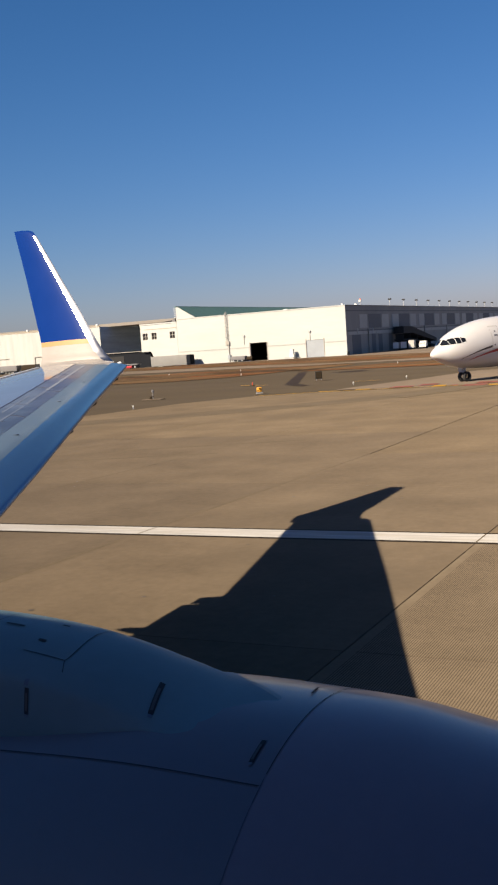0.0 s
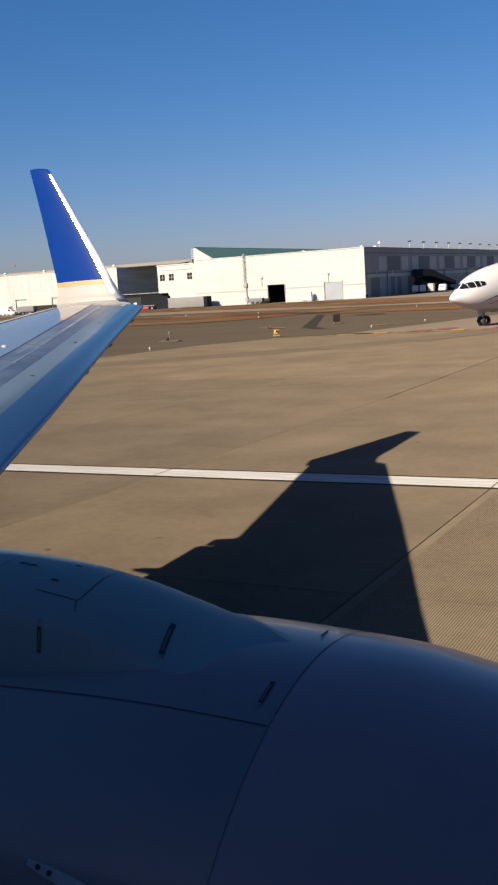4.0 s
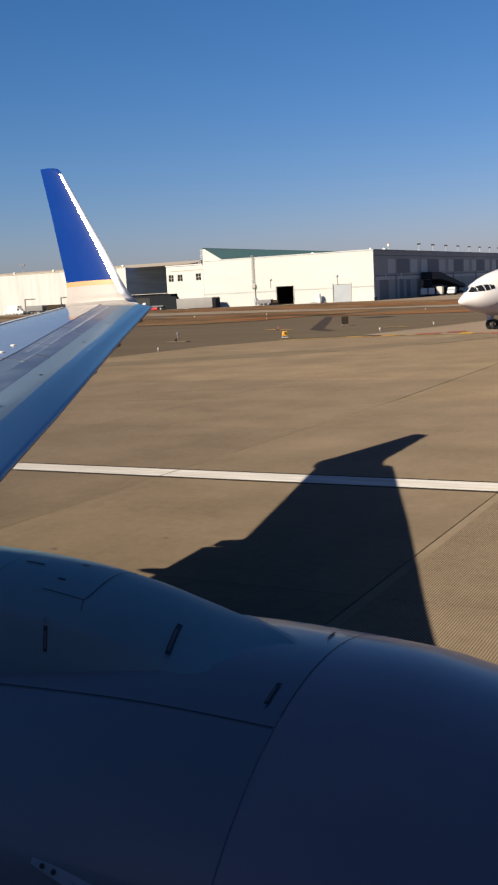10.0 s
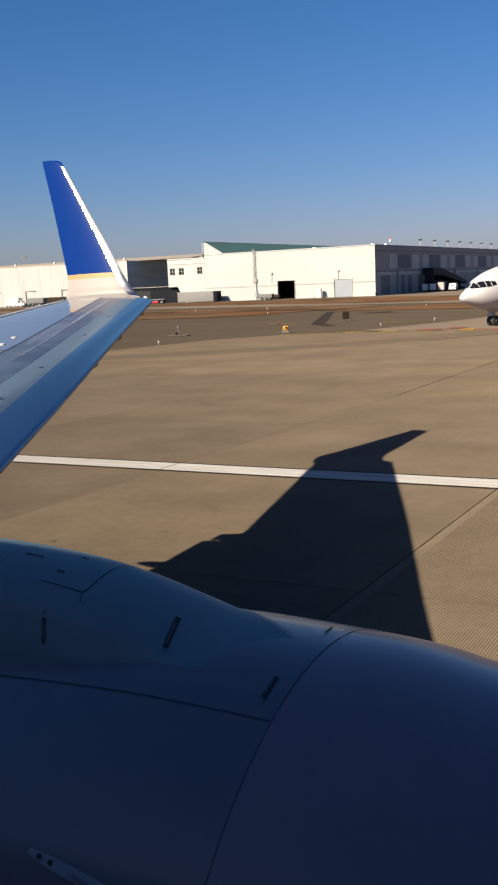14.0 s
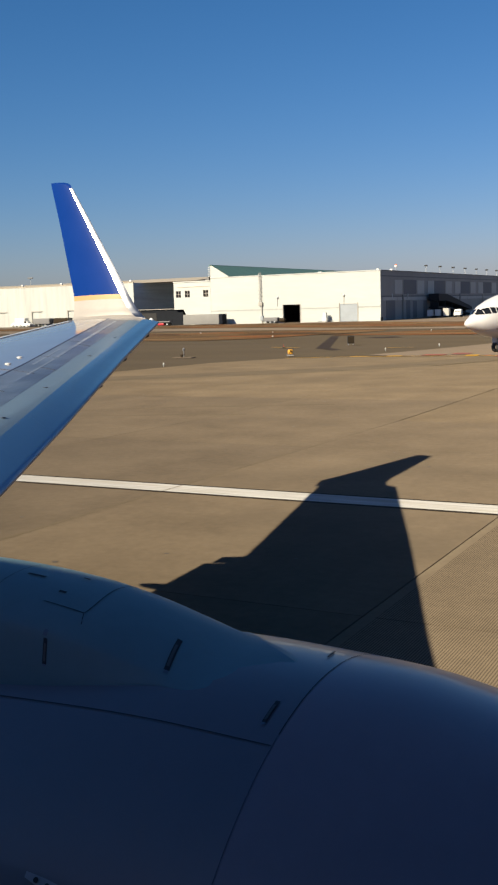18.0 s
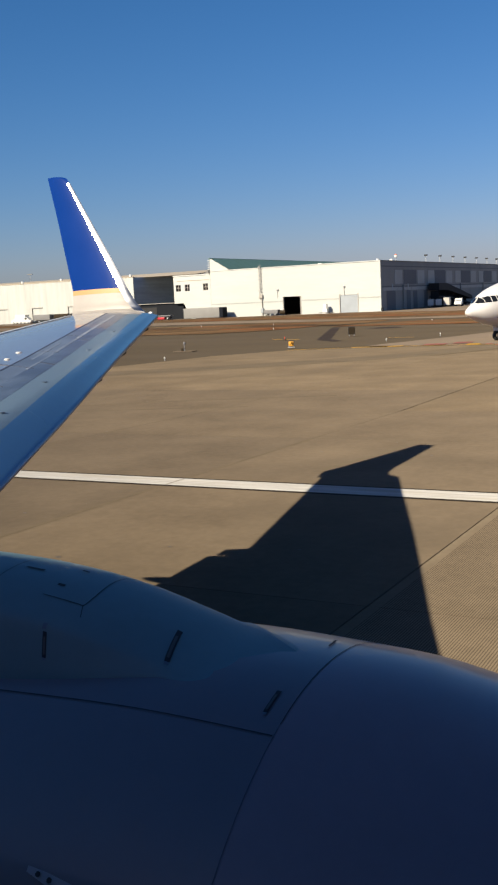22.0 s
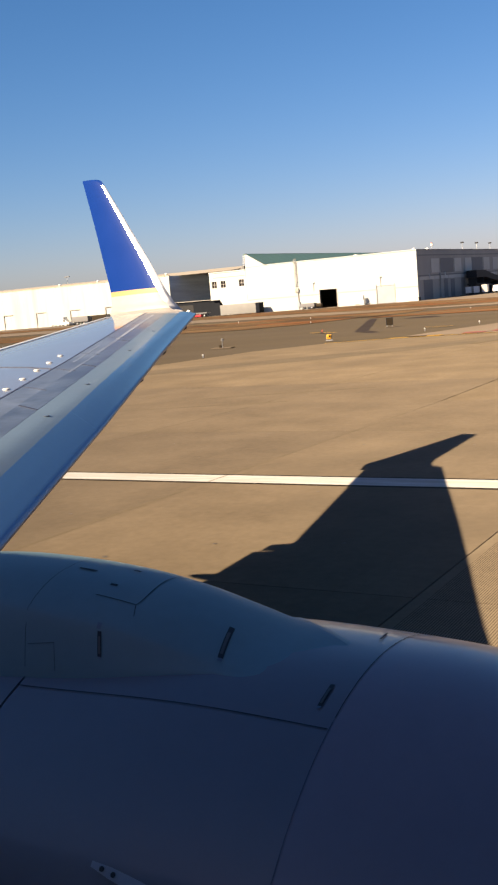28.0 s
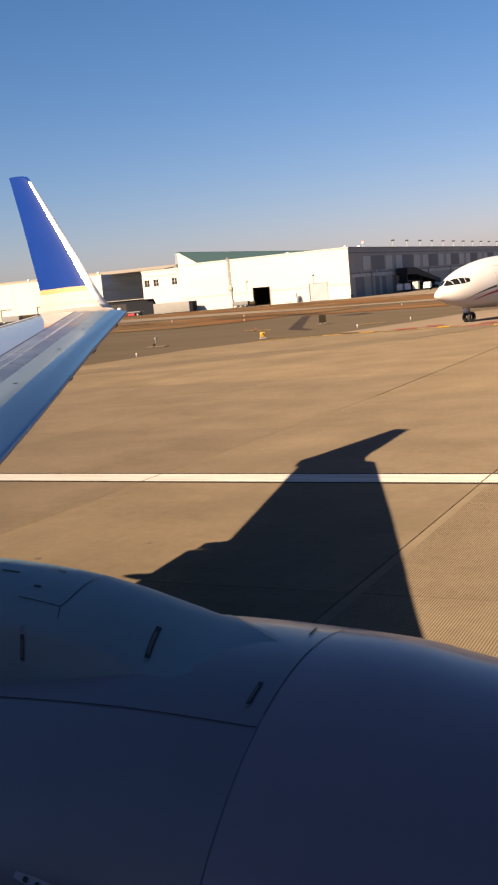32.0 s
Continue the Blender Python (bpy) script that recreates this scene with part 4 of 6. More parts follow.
part("pipe", tube(bmesh.new(), (-124.2, HY - 0.2, -0.4), (-124.2, HY - 0.2, 4.2), 0.14), WALL_GREY, stack)
part("duct_box", boxed(-124.6, -123.8, HY - 0.5, HY, 0.3, 1.6, bevel=0.05), SHUTTER, stack)
for x in (-119.8, -100.8):
    part("wall_lamp", boxed(x, x + 0.5, HY - 0.35, HY, 6.1, 6.5, bevel=0.06), STEEL, hangar, "small grey wall lamp")
for x in (-119.55, -100.55):
    part("conduit", tube(bmesh.new(), (x, HY - 0.1, 4.0), (x, HY - 0.1, 6.2), 0.06, n=6), WALL_GREY, hangar, "thin grey wall conduit")
    part("lamp_arm", tube(bmesh.new(), (x - 0.5, HY - 0.4, 6.6), (x, HY - 0.1, 6.5), 0.035, n=6), WALL_GREY, hangar)
for k in range(5):
    part("gable_bracket", boxed(-140.45, -139.85, HY - 0.2, HY + 0.1, 12.6 + 0.6 * k, 12.78 + 0.6 * k), WALL_CREAM, hangar, "", smooth=False)
for x, y, w, hh in ((-92.0, 243.4, 0.6, 0.35), (-109.2, 246.0, 0.9, 0.3), (-93.0, 256.0, 0.7, 0.5)):
    part("roof_vent", boxed(x, x + w, y, y + w, 11.9, 12.32 + hh, bevel=0.08), PLAIN_WHITE, hangar, "small white roof vent")
part("corner_post", boxed(-90.4, -89.9, HY - 0.8, HY - 0.3, -0.43, 0.5, bevel=0.08), WALL_SLATE, hangar, "dark kick post at the wall corner")
# shaded flank: pale panels, piers, dark doors
SX = -90.6
pale = [252.6] + [a + 26.7 * k for k in range(9) for a in (271.0, 280.4)]
for y in pale:
    part("pale_panel", boxed(SX, SX + 0.10, y, y + 6.0, 6.3, 9.9), PANEL_PALE, hangar, "pale wall panel", smooth=False)
for k in range(10):
    y = 260.0 + 26.7 * k
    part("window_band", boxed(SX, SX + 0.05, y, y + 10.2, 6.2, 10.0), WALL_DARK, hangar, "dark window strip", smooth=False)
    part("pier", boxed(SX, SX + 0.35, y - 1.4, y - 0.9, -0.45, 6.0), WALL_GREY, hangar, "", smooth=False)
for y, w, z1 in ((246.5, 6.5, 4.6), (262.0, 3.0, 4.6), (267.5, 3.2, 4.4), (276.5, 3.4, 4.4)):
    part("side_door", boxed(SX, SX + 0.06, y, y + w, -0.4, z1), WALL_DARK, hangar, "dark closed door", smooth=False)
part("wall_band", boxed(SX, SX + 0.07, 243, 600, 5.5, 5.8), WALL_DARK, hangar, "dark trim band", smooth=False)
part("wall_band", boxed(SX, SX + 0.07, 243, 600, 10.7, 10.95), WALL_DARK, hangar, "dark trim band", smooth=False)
for k in range(12):
    y = 244.0 + 11.0 * k
    part("dado_panel", boxed(SX, SX + 0.045, y, y + 10.7, 4.62, 5.45), PANEL_PALE, hangar, "pale band of wall panels", smooth=False)
for y in (250.6, 262.8):
    part("downpipe", tube(bmesh.new(), (SX + 0.15, y, 4.9), (SX + 0.15, y, 6.3), 0.14, n=8), PLAIN_WHITE, hangar, "short white pipe")
# roof floodlights
for k in range(14):
    y = 308 + 14.5 * k
    lamp = thing("roof_floodlight", "floodlight on a thin pole on the hangar roof", "floodlight", (-100, y, 11.9), group="roof floodlights")
    part("pole", tube(bmesh.new(), (0, 0, 0), (0, 0, 3.1), 0.07, n=6), STEEL, lamp)
    part("lamp_head", boxed(-0.5, 0.5, -0.3, 0.3, 3.06, 3.5, bevel=0.06), DARK, lamp, "dark lamp head")
beacon = thing("beacon", "white and orange rotating beacon on a roof pole", "beacon", (-97, 272, 11.9))
part("pole", tube(bmesh.new(), (0, 0, 0), (0, 0, 1.9), 0.06, n=6), STEEL, beacon)
part("beacon_lamp", lathe([(1.9, 0.0), (1.9, 0.35), (2.2, 0.45), (2.5, 0.3), (2.6, 0.0)], 12, "Z"), PLAIN_WHITE, beacon)
part("cap", lathe([(2.5, 0.31), (2.72, 0.22), (2.8, 0.0)], 12, "Z"), ORANGE, beacon)

office = thing("office_block", "cream two-storey office block with dark square windows", "building")
WIN = [(-151.1, -149.5, 7.2, 9.0), (-148.2, -146.6, 7.2, 9.0), (-142.3, -140.7, 7.2, 9.0)]
part("wall", holed_wall(-151.8, -139.95, HY, 0.4, 3.9, 11.3, WIN), WALL_CREAM, office, "cream wall in full sun", smooth=False)
part("lower_wall", skin([[(-148.8, HY + s, 3.9), (-139.95, HY + s, 3.9), (-139.95, HY + s, -0.45), (-146.6, HY + s, -0.45)] for s in (0.0, 0.4)], close_v=True, caps=True), WALL_CREAM, office, "cream lower wall with a raking end", smooth=False)
part("back", boxed(-151.8, -139.95, HY + 12, HY + 12.4, -0.45, 11.3), WALL_CREAM, office, "", smooth=False)
part("end_wall", boxed(-151.8, -151.4, HY + 0.4, HY + 12, 3.9, 11.3), WALL_CREAM, office, "", smooth=False)
part("roof", boxed(-151.4, -139.95, HY + 0.4, HY + 12, 10.8, 11.1), ROOF_TAN, office, "", smooth=False)
part("floor", boxed(-151.4, -139.95, HY + 0.4, HY + 12, 3.9, 4.1), WALL_GREY, office, "", smooth=False)
part("cornice", boxed(-151.95, -139.95, HY - 0.15, HY + 0.4, 11.3, 11.6), WALL_CREAM, office, "", smooth=False)
part("ledge", boxed(-150.6, -140.2, HY - 0.08, HY, 9.95, 10.1), ROOF_TAN, office, "", smooth=False)
for a, b, c, d in WIN:
    w = part("window", boxed(a, b, HY + 0.2, HY + 0.24, c, d), GLASS, office, "dark window pane", smooth=False)
    part("window_frame", boxed((a + b) / 2 - 0.05, (a + b) / 2 + 0.05, HY + 0.12, HY + 0.2, c, d), WALL_GREY, w, "", smooth=False)
    part("window_frame", boxed(a, b, HY + 0.13, HY + 0.19, (c + d) / 2 - 0.05, (c + d) / 2 + 0.05), WALL_GREY, w, "", smooth=False)
dish = thing("roof_vent", "small dark slanted vent on the office roof", "vent", (-142.6, HY + 3, 11.1))
part("cowl", skin([[(-0.9, s, 0), (0.9, s, 0), (0.75, s, 1.6), (0.45, s, 1.7)] for s in (-0.5, 0.5)], close_v=True, caps=True), WALL_DARK, dish, smooth=False)

LY = 275.0
depot = thing("cargo_depot", "long low cream cargo depot with dock doors", "warehouse")
dock = [(-214.5 - 15.5 * k, -210.0 - 15.5 * k, 0.4, 4.6) for k in range(9)]
part("front_wall", holed_wall(-420, -187.6, LY, 0.4, -0.45, 13.0, dock), WALL_DEPOT, depot, "cream cladding in full sun", smooth=False)
for a, b, c, d in dock:
    dd = part("dock_door", boxed(a, b, LY + 0.18, LY + 0.24, c, d), WALL_DEPOT, depot, "closed cream dock door", smooth=False)
    part("door_frame", boxed(a - 0.25, a, LY - 0.15, LY - 0.002, -0.4, d + 0.25), WALL_GREY, dd, "", smooth=False)
    part("door_frame", boxed(a, b, LY - 0.15, LY - 0.002, d, d + 0.25), WALL_GREY, dd, "", smooth=False)
part("side_wall", boxed(-188.0, -187.6, LY + 0.4, LY + 60, -0.45, 13.0), WALL_STREAK, depot, "dark slate cladding in the shade", smooth=False)
part("roof", boxed(-420, -188.0, LY + 0.4, LY + 60, 12.4, 12.8), ROOF_TAN, depot, "", smooth=False)
part("roof_edge", boxed(-420, -187.5, LY - 0.1, LY + 0.42, 13.0, 13.25), ROOF_TAN, depot, "", smooth=False)
part("upper_roof", skin([[(-420, LY + 6, 13.0), (-420, LY + 26, 14.7), (-420, LY + 50, 14.7), (-420, LY + 50, 12.9)], [(-168, LY + 6, 13.0), (-168, LY + 26, 14.7), (-168, LY + 50, 14.7), (-168, LY + 50, 12.9)]], close_v=True, caps=True), ROOF_TAN, depot, "tan pitched roof", smooth=False)
for x in (-204, -219, -236, -190.5):
    part("roof_vent", lathe([(12.9, 0.4), (13.7, 0.4), (13.7, 0.55), (14.0, 0.4), (14.1, 0.0)], 10, "Z", (x, LY + 3, 0)), PLAIN_WHITE, depot, "white roof vent")
shed = thing("shed", "low dark shed between the cargo depot and the office", "shed")
part("wall", boxed(-170.0, -149.6, 243.5, 252, -0.45, 3.9), SHED_GREY, shed, "dark cladding", smooth=False)
part("roof", boxed(-170.3, -149.3, 243.2, 252.3, 3.9, 4.3), SHED_GREY, shed, "", smooth=False)
# Closed near-black panel; the doorway's unlit inside is put into its colour.
part("door", boxed(-166.5, -158.5, 243.4, 243.5, -0.4, 3.1), DARK, shed, "near-black panel painted as an unlit doorway", smooth=False)
part("gutter", boxed(-170.3, -149.3, 243.05, 243.2, 4.05, 4.2), WALL_GREY, shed, "", smooth=False)
for x, y in ((-326, 390), (-302, 402)):
    m = thing("apron_mast", "thin apron light mast with a pair of lamps", "light mast", (x, y, -0.42), group="apron masts")
    part("pole", tube(bmesh.new(), (0, 0, 0), (0, 0, 21.5), 0.14, 0.09, n=8), STEEL, m)
    part("lamp_head", boxed(-1.5, 1.5, -0.3, 0.3, 21.5, 22.0, bevel=0.08), WALL_DARK, m)


def wheel(parent, x, y, z, r, w=0.25):
    t = part("wheel", lathe([(-w / 2, r * 0.55), (-w / 2, r * 0.9), (-w * 0.3, r), (w * 0.3, r), (w / 2, r * 0.9), (w / 2, r * 0.55)], 18, "Y", (x, y, z + r)), TYRE, parent)
    part("rim", lathe([(-w * 0.42, 0.0), (-w * 0.42, r * 0.56), (w * 0.42, r * 0.56), (w * 0.42, 0.0)], 12, "Y", (x, y, z + r)), STEEL, t)
    return t


def trailer(at, turn, length, label, material):
    t = thing("box_trailer", label, "trailer", at, turn, group="trailers by the hangars")
    part("body", boxed(0, length, -1.25, 1.25, 0.95, 2.75, bevel=0.05), material, t)
    part("chassis", boxed(0.3, length - 0.3, -0.5, 0.5, 0.7, 0.95), WALL_DARK, t)
    part("rear_door", boxed(length, length + 0.05, -1.15, 1.15, 1.0, 2.65), WALL_DARK, t, "dark rear doors")
    for x in (1.2, 2.4, length - 1.6):
        for y in (-1.1, 1.1):
            wheel(t, x, y, 0, 0.45, 0.28)
    return t


def van(at, turn, label, material, box_back=False):
    v = thing("van", label, "van", at, turn, group="service vehicles on the apron")
    prof = [(0, 0.5), (0, 1.15), (0.9, 1.35), (1.55, 2.1), (5.0, 2.15), (5.1, 0.5)]
    part("body", skin([[(x, y * (0.92 if z > 1.4 else 1.0), z) for x, z in prof] for y in (-0.95, -0.8, 0.8, 0.95)], caps=True), material, v)
    if box_back:
        part("cargo_box", boxed(1.9, 6.2, -1.1, 1.1, 0.8, 3.0, bevel=0.05), material, v, "boxy cargo body")
    part("windscreen", skin([[(0.98, y, 1.45), (1.52, y, 2.04)] for y in (-0.8, 0.8)]), GLASS, v, smooth=False)
    for y in (-0.93, 0.93):
        part("side_window", boxed(1.65, 2.6, y - 0.02, y + 0.02, 1.4, 2.0), GLASS, v, smooth=False)
        for x in (1.0, 4.1):
            wheel(v, x, y * 0.95, 0, 0.36)
    return v


def dolly(at, turn, label, material, hgt=1.6):
    d = thing("baggage_cart", label, "baggage cart", at, turn, group="carts and containers on the apron")
    part("bed", boxed(0, 3.0, -0.8, 0.8, 0.45, 0.6), STEEL, d)
    part("container", skin([[(0.05, y, 0.6), (2.95, y, 0.6), (2.95, y, 0.6 + hgt * 0.85), (2.6, y, 0.6 + hgt), (0.05, y, 0.6 + hgt)] for y in (-0.78, 0.78)], close_v=True, caps=True), material, d, smooth=False)
    for x in (0.5, 2.5):
        for y in (-0.65, 0.65):
            wheel(d, x, y, 0, 0.22, 0.15)
    return d


FZ0 = -0.415
bigbox = thing("storage_container", "long grey storage box at the foot of the office wall", "container", (-146.2, 239.0, FZ0))
part("body", boxed(0, 11.2, -1.25, 1.25, 0.12, 2.85, bevel=0.06), CONTAINER_GREY, bigbox)
part("end_door", boxed(11.21, 12.3, -1.2, 1.2, 0.12, 2.8, bevel=0.03), WALL_SLATE, bigbox, "dark end door")
for x in (0.6, 5.5, 11.0):
    part("skid", boxed(x - 0.2, x + 0.2, -1.1, 1.1, 0.0, 0.12), WALL_DARK, bigbox)
flat = thing("flatbed_cart", "low flatbed cart with a small red load", "cart", (-160, 238.5, FZ0))
part("bed", boxed(0, 9.5, -1, 1, 1.0, 1.25), WALL_DARK, flat)
part("load", boxed(5.2, 7.4, -0.7, 0.7, 0.15, 0.75, bevel=0.1), STRIPE_RED, flat, "red load")
for x in (0.9, 2.0, 8.6):
    for y in (-0.8, 0.8):
        wheel(flat, x, y, 0, 0.4)
van((-235, 270.5, FZ0), 0, "white box truck before the depot doors", PLAIN_WHITE, True)
van((-224.5, 268.0, FZ0), 180, "white pickup van before the depot", PLAIN_WHITE)
trailer((-225.5, 271.0, FZ0), 0, 7.0, "dark trailer before the depot doors", WALL_DARK)
trailer((-217.0, 271.5, FZ0), 0, 6.0, "brown covered trailer before the depot", BRASSY)
genset = thing("ground_power_unit", "dark ground power unit beside the hangar door", "power unit", (-122.5, 240.2, FZ0))
part("housing", boxed(0, 4.2, -0.8, 0.8, 0.5, 1.5, bevel=0.1), WALL_DARK, genset)
for x in (0.8, 3.4):
    for y in (-0.7, 0.7):
        wheel(genset, x, y, 0, 0.35)
part("tow_tank", lathe([(0.0, 0.0), (0.0, 0.55), (1.5, 0.55), (1.5, 0.0)], 12, "X", (4.6, 0, 0.75)), BRASSY, genset)
crate = thing("pallet_stack", "white pallet stack on a hangar wall footing", "pallets", (-105.8, 240.8, FZ0))
for k in range(4):
    part("pallet", boxed(0, 1.2, -0.6, 0.6, 0.32 * k, 0.32 * k + 0.28), PLAIN_WHITE, crate)
part("sheet_load", boxed(0.2, 1.0, -0.5, 0.5, 1.28, 2.4), PLAIN_WHITE, crate)
low = thing("tow_bar", "dark tow bar lying before the hangar", "tow bar", (-106.5, 239.0, FZ0))
part("bar", tube(bmesh.new(), (0, 0, 0.25), (4.4, 0, 0.25), 0.09), WALL_DARK, low)
part("axle", tube(bmesh.new(), (3.2, -0.5, 0.2), (3.2, 0.5, 0.2), 0.2), TYRE, low)

# covered stair and busy stands along the shaded flank
stair = thing("covered_stair", "black covered boarding stair leading down beside the hangar", "boarding stair", (-88.4, 279, FZ0))
part("roof", skin([[(x, 0, 6.6), (x, 8, 6.5), (x, 34, 2.6), (x, 34, 1.6), (x, 8, 4.6), (x, 0, 4.6)] for x in (-1.5, 1.5)], close_v=True, caps=True), DARK, stair, "black sloping cover", smooth=False)
part("ramp", skin([[(x, 0, 3.0), (x, 10, 2.8), (x, 34, 0.4), (x, 34, 0.1), (x, 10, 2.4), (x, 0, 2.6)] for x in (-1.4, 1.4)], close_v=True, caps=True), DARK, stair, "", smooth=False)
for y in (0.5, 7, 14, 21, 28):
    part("support", boxed(-1.2, 1.2, y, y + 0.3, 0.0, 4.5 - 0.115 * max(y - 8, 0)), DARK, stair, "", smooth=False)
for x, y, turn, k in ((-86.6, 270.0, 100, 1), (-84.7, 271.0, 104, 1), (-82.9, 272.4, 98, 0), (-81.0, 336, 90, 0), (-80.0, 342, 85, 1), (-79.0, 351, 92, 0), (-79, 362, 90, 1), (-77, 371, 95, 0), (-76, 383, 90, 1), (-76, 390, 85, 0)):
    dolly((x, y, FZ0), turn, "white cargo container on a dolly" if k else "pale baggage cart with a cover", PLAIN_WHITE if k else PANEL_PALE, 1.9 - 0.3 * k)
van((-79.6, 272.0, FZ0), 100, "white pickup truck parked along the hangar flank", PLAIN_WHITE)
van((-79, 345, FZ0), 80, "white service van beside the containers", PLAIN_WHITE)
loader = thing("cargo_loader", "white scissor cargo loader with a raised platform", "cargo loader", (-76, 356, FZ0))
part("base", boxed(-1.6, 1.6, 0, 6, 0.4, 1.1, bevel=0.08), PLAIN_WHITE, loader)
part("platform", boxed(-1.6, 1.6, 0, 6, 3.2, 3.5, bevel=0.05), PLAIN_WHITE, loader)
for y0, y1 in ((0.4, 5.6), (5.6, 0.4)):
    for x in (-1.2, 1.2):
        part("scissor_arm", tube(bmesh.new(), (x, y0, 1.1), (x, y1, 3.2), 0.12, n=6), STEEL, loader)
part("cab", boxed(-0.4, 1.3, 0.2, 1.8, 3.5, 5.4, bevel=0.1), PLAIN_WHITE, loader)
for x in (-1.4, 1.4):
    for y in (1, 5):
        wheel(loader, x, y, 0, 0.4)

# ---- other aircraft on the field ----
def sect(table, x):
    return [lerp([(r[0], r[k]) for r in table], x) for k in (1, 2, 3)]


def on_body(table, x, z=None, y=None, side=-1, lift=0.0):
    """A point on a fuselage at station x, at a height z or at a distance y from the middle plane; side -1: left."""
    hw, top, bot = sect(table, x)
    zc, hh = (top + bot) / 2, max((top - bot) / 2, 1e-3)
    if z is not None:
        s = max(-1, min(1, (z - zc) / hh))
        a = math.asin(s)
    else:
        a = math.acos(max(-1, min(1, y / max(hw, 1e-3))))
    n = Vector((0, side * math.cos(a), math.sin(a)))
    return Vector((x, side * hw * math.cos(a), zc + hh * math.sin(a))) + n * lift


def body_patch(table, xs, lo, hi, side, lift=0.006, n=3):
    """A strip on a fuselage between two heights, which may be functions of x."""
    f = lambda v, x: v(x) if callable(v) else v
    return skin([[on_body(table, x, f(lo, x) + (f(hi, x) - f(lo, x)) * k / n, None, side, lift) for k in range(n + 1)] for x in xs])


def span(a, b, n):
    return [a + (b - a) * k / n for k in range(n + 1)]


def fuselage(table, length, parent, material, label, n=36, m=60):
    rows = []
    xs = sorted(set([table[0][0] + (length * (k / m) ** 1.5) for k in range(m + 1)]))
    for x in xs:
        hw, top, bot = sect(table, x)
        rows.append([(x, hw * math.cos(2 * math.pi * k / n), (top + bot) / 2 + (top - bot) / 2 * math.sin(2 * math.pi * k / n)) for k in range(n)])
    return part("fuselage", skin(rows, close_v=True, caps=True), material, parent, label)


def foil(p0, c0, t0, p1, c1, t1, vertical=False):
    """A swept surface between two chords."""
    rows = []
    for s in (0, 0.5, 1):
        p, c, t = Vector(p0).lerp(Vector(p1), s), c0 + (c1 - c0) * s, t0 + (t1 - t0) * s
        prof = [(0, 0), (0.03, 0.3), (0.15, 0.5), (0.4, 0.5), (0.75, 0.25), (1, 0.03), (1, -0.03), (0.75, -0.25), (0.4, -0.45), (0.15, -0.45), (0.03, -0.3)]
        rows.append([p + (Vector((u * c, w * t, 0)) if vertical else Vector((u * c, 0, w * t))) for u, w in prof])
    return skin(rows, close_v=True, caps=True)


def gear(parent, x, y, wheels, r, top, label):
    leg = part("landing_gear", tube(bmesh.new(), (x, y, r), (x, y, top), 0.13), STEEL, parent, label)
    part("gear_door", boxed(x - 0.7, x - 0.15, y - 0.03, y + 0.03, r * 1.9, top, bevel=0.02), PLAIN_WHITE, leg)
    for dx, dy in wheels:
        t = part("wheel", lathe([(-0.14, r * 0.5), (-0.16, r * 0.88), (-0.1, r), (0.1, r), (0.16, r * 0.88), (0.14, r * 0.5)], 24, "Y", (x + dx, y + dy, r)), TYRE, leg)
    return leg


def pod(parent, x, y, z, length, r, material, label, lip=True):
    e = part("engine", lathe([(x + 0.25, r * 0.72), (x, r * 0.80), (x - 0.06, r * 0.88), (x + 0.08, r * 0.95), (x + length * 0.3, r), (x + length * 0.7, r * 0.95), (x + length, r * 0.62), (x + length, r * 0.5)], 30, "X", (0, y, z)), material, parent, label)
    part("intake", lathe([(x + 0.12, 0.0), (x + 0.12, r * 0.79)], 24, "X", (0, y, z)), DARK, e, "dark intake")
    part("nozzle", lathe([(x + length - 0.05, r * 0.6), (x + length + 0.55, r * 0.42), (x + length + 0.55, 0.0)], 20, "X", (0, y, z)), STEEL, e, "metal exhaust nozzle")
    if lip:
        part("intake_lip", lathe([(x + 0.2, r * 0.79), (x - 0.01, r * 0.815), (x - 0.07, r * 0.88), (x + 0.09, r * 0.957)], 30, "X", (0, y, z)), BARE_METAL, e, "polished intake lip")
    return e


def door_frame(table, x0, x1, z0, z1, side, parent, name="door"):
    d = part(name, body_patch(table, span(x0, x1, 5), z0, z1, side, 0.008, 8), WHITE_PAINT, parent, "white cabin door")
    for a, b, c, e in ((x0, x0 + 0.06, z0, z1), (x1 - 0.06, x1, z0, z1), (x0, x1, z1 - 0.06, z1), (x0, x1, z0, z0 + 0.06)):
        part("door_gap", body_patch(table, span(a, b, 4), c, e, side, 0.012, 6), PANEL_PALE, d)
    return d


TRI = [(-0.22, 0.03, 2.43, 2.37), (-0.1, 0.22, 2.62, 2.2), (0.22, 0.46, 2.86, 2.02), (0.82, 0.80, 3.25, 1.77), (1.17, 1.02, 3.62, 1.63), (1.87, 1.32, 4.04, 1.41), (2.9, 1.58, 4.48, 1.19), (4.3, 1.77, 4.86, 1.06),
       (6.0, 1.87, 5.14, 1.00), (9, 1.88, 5.28, 1.02), (29, 1.88, 5.28, 1.02), (33, 1.7, 5.28, 1.5), (37, 1.2, 5.2, 2.5), (41, 0.5, 4.9, 3.7)]
TH = radians(59)
trijet_at = Vector((-20.95, 83.4, -0.42)) - Vector((math.cos(TH), math.sin(TH), 0)) * 3.45
trijet = thing("cargo_trijet", "white cargo trijet with black and red stripes, standing on the taxiway", "airplane", trijet_at, 59)
tri_body = fuselage(TRI, 41, trijet, WHITE_PAINT, "white fuselage, glossy")
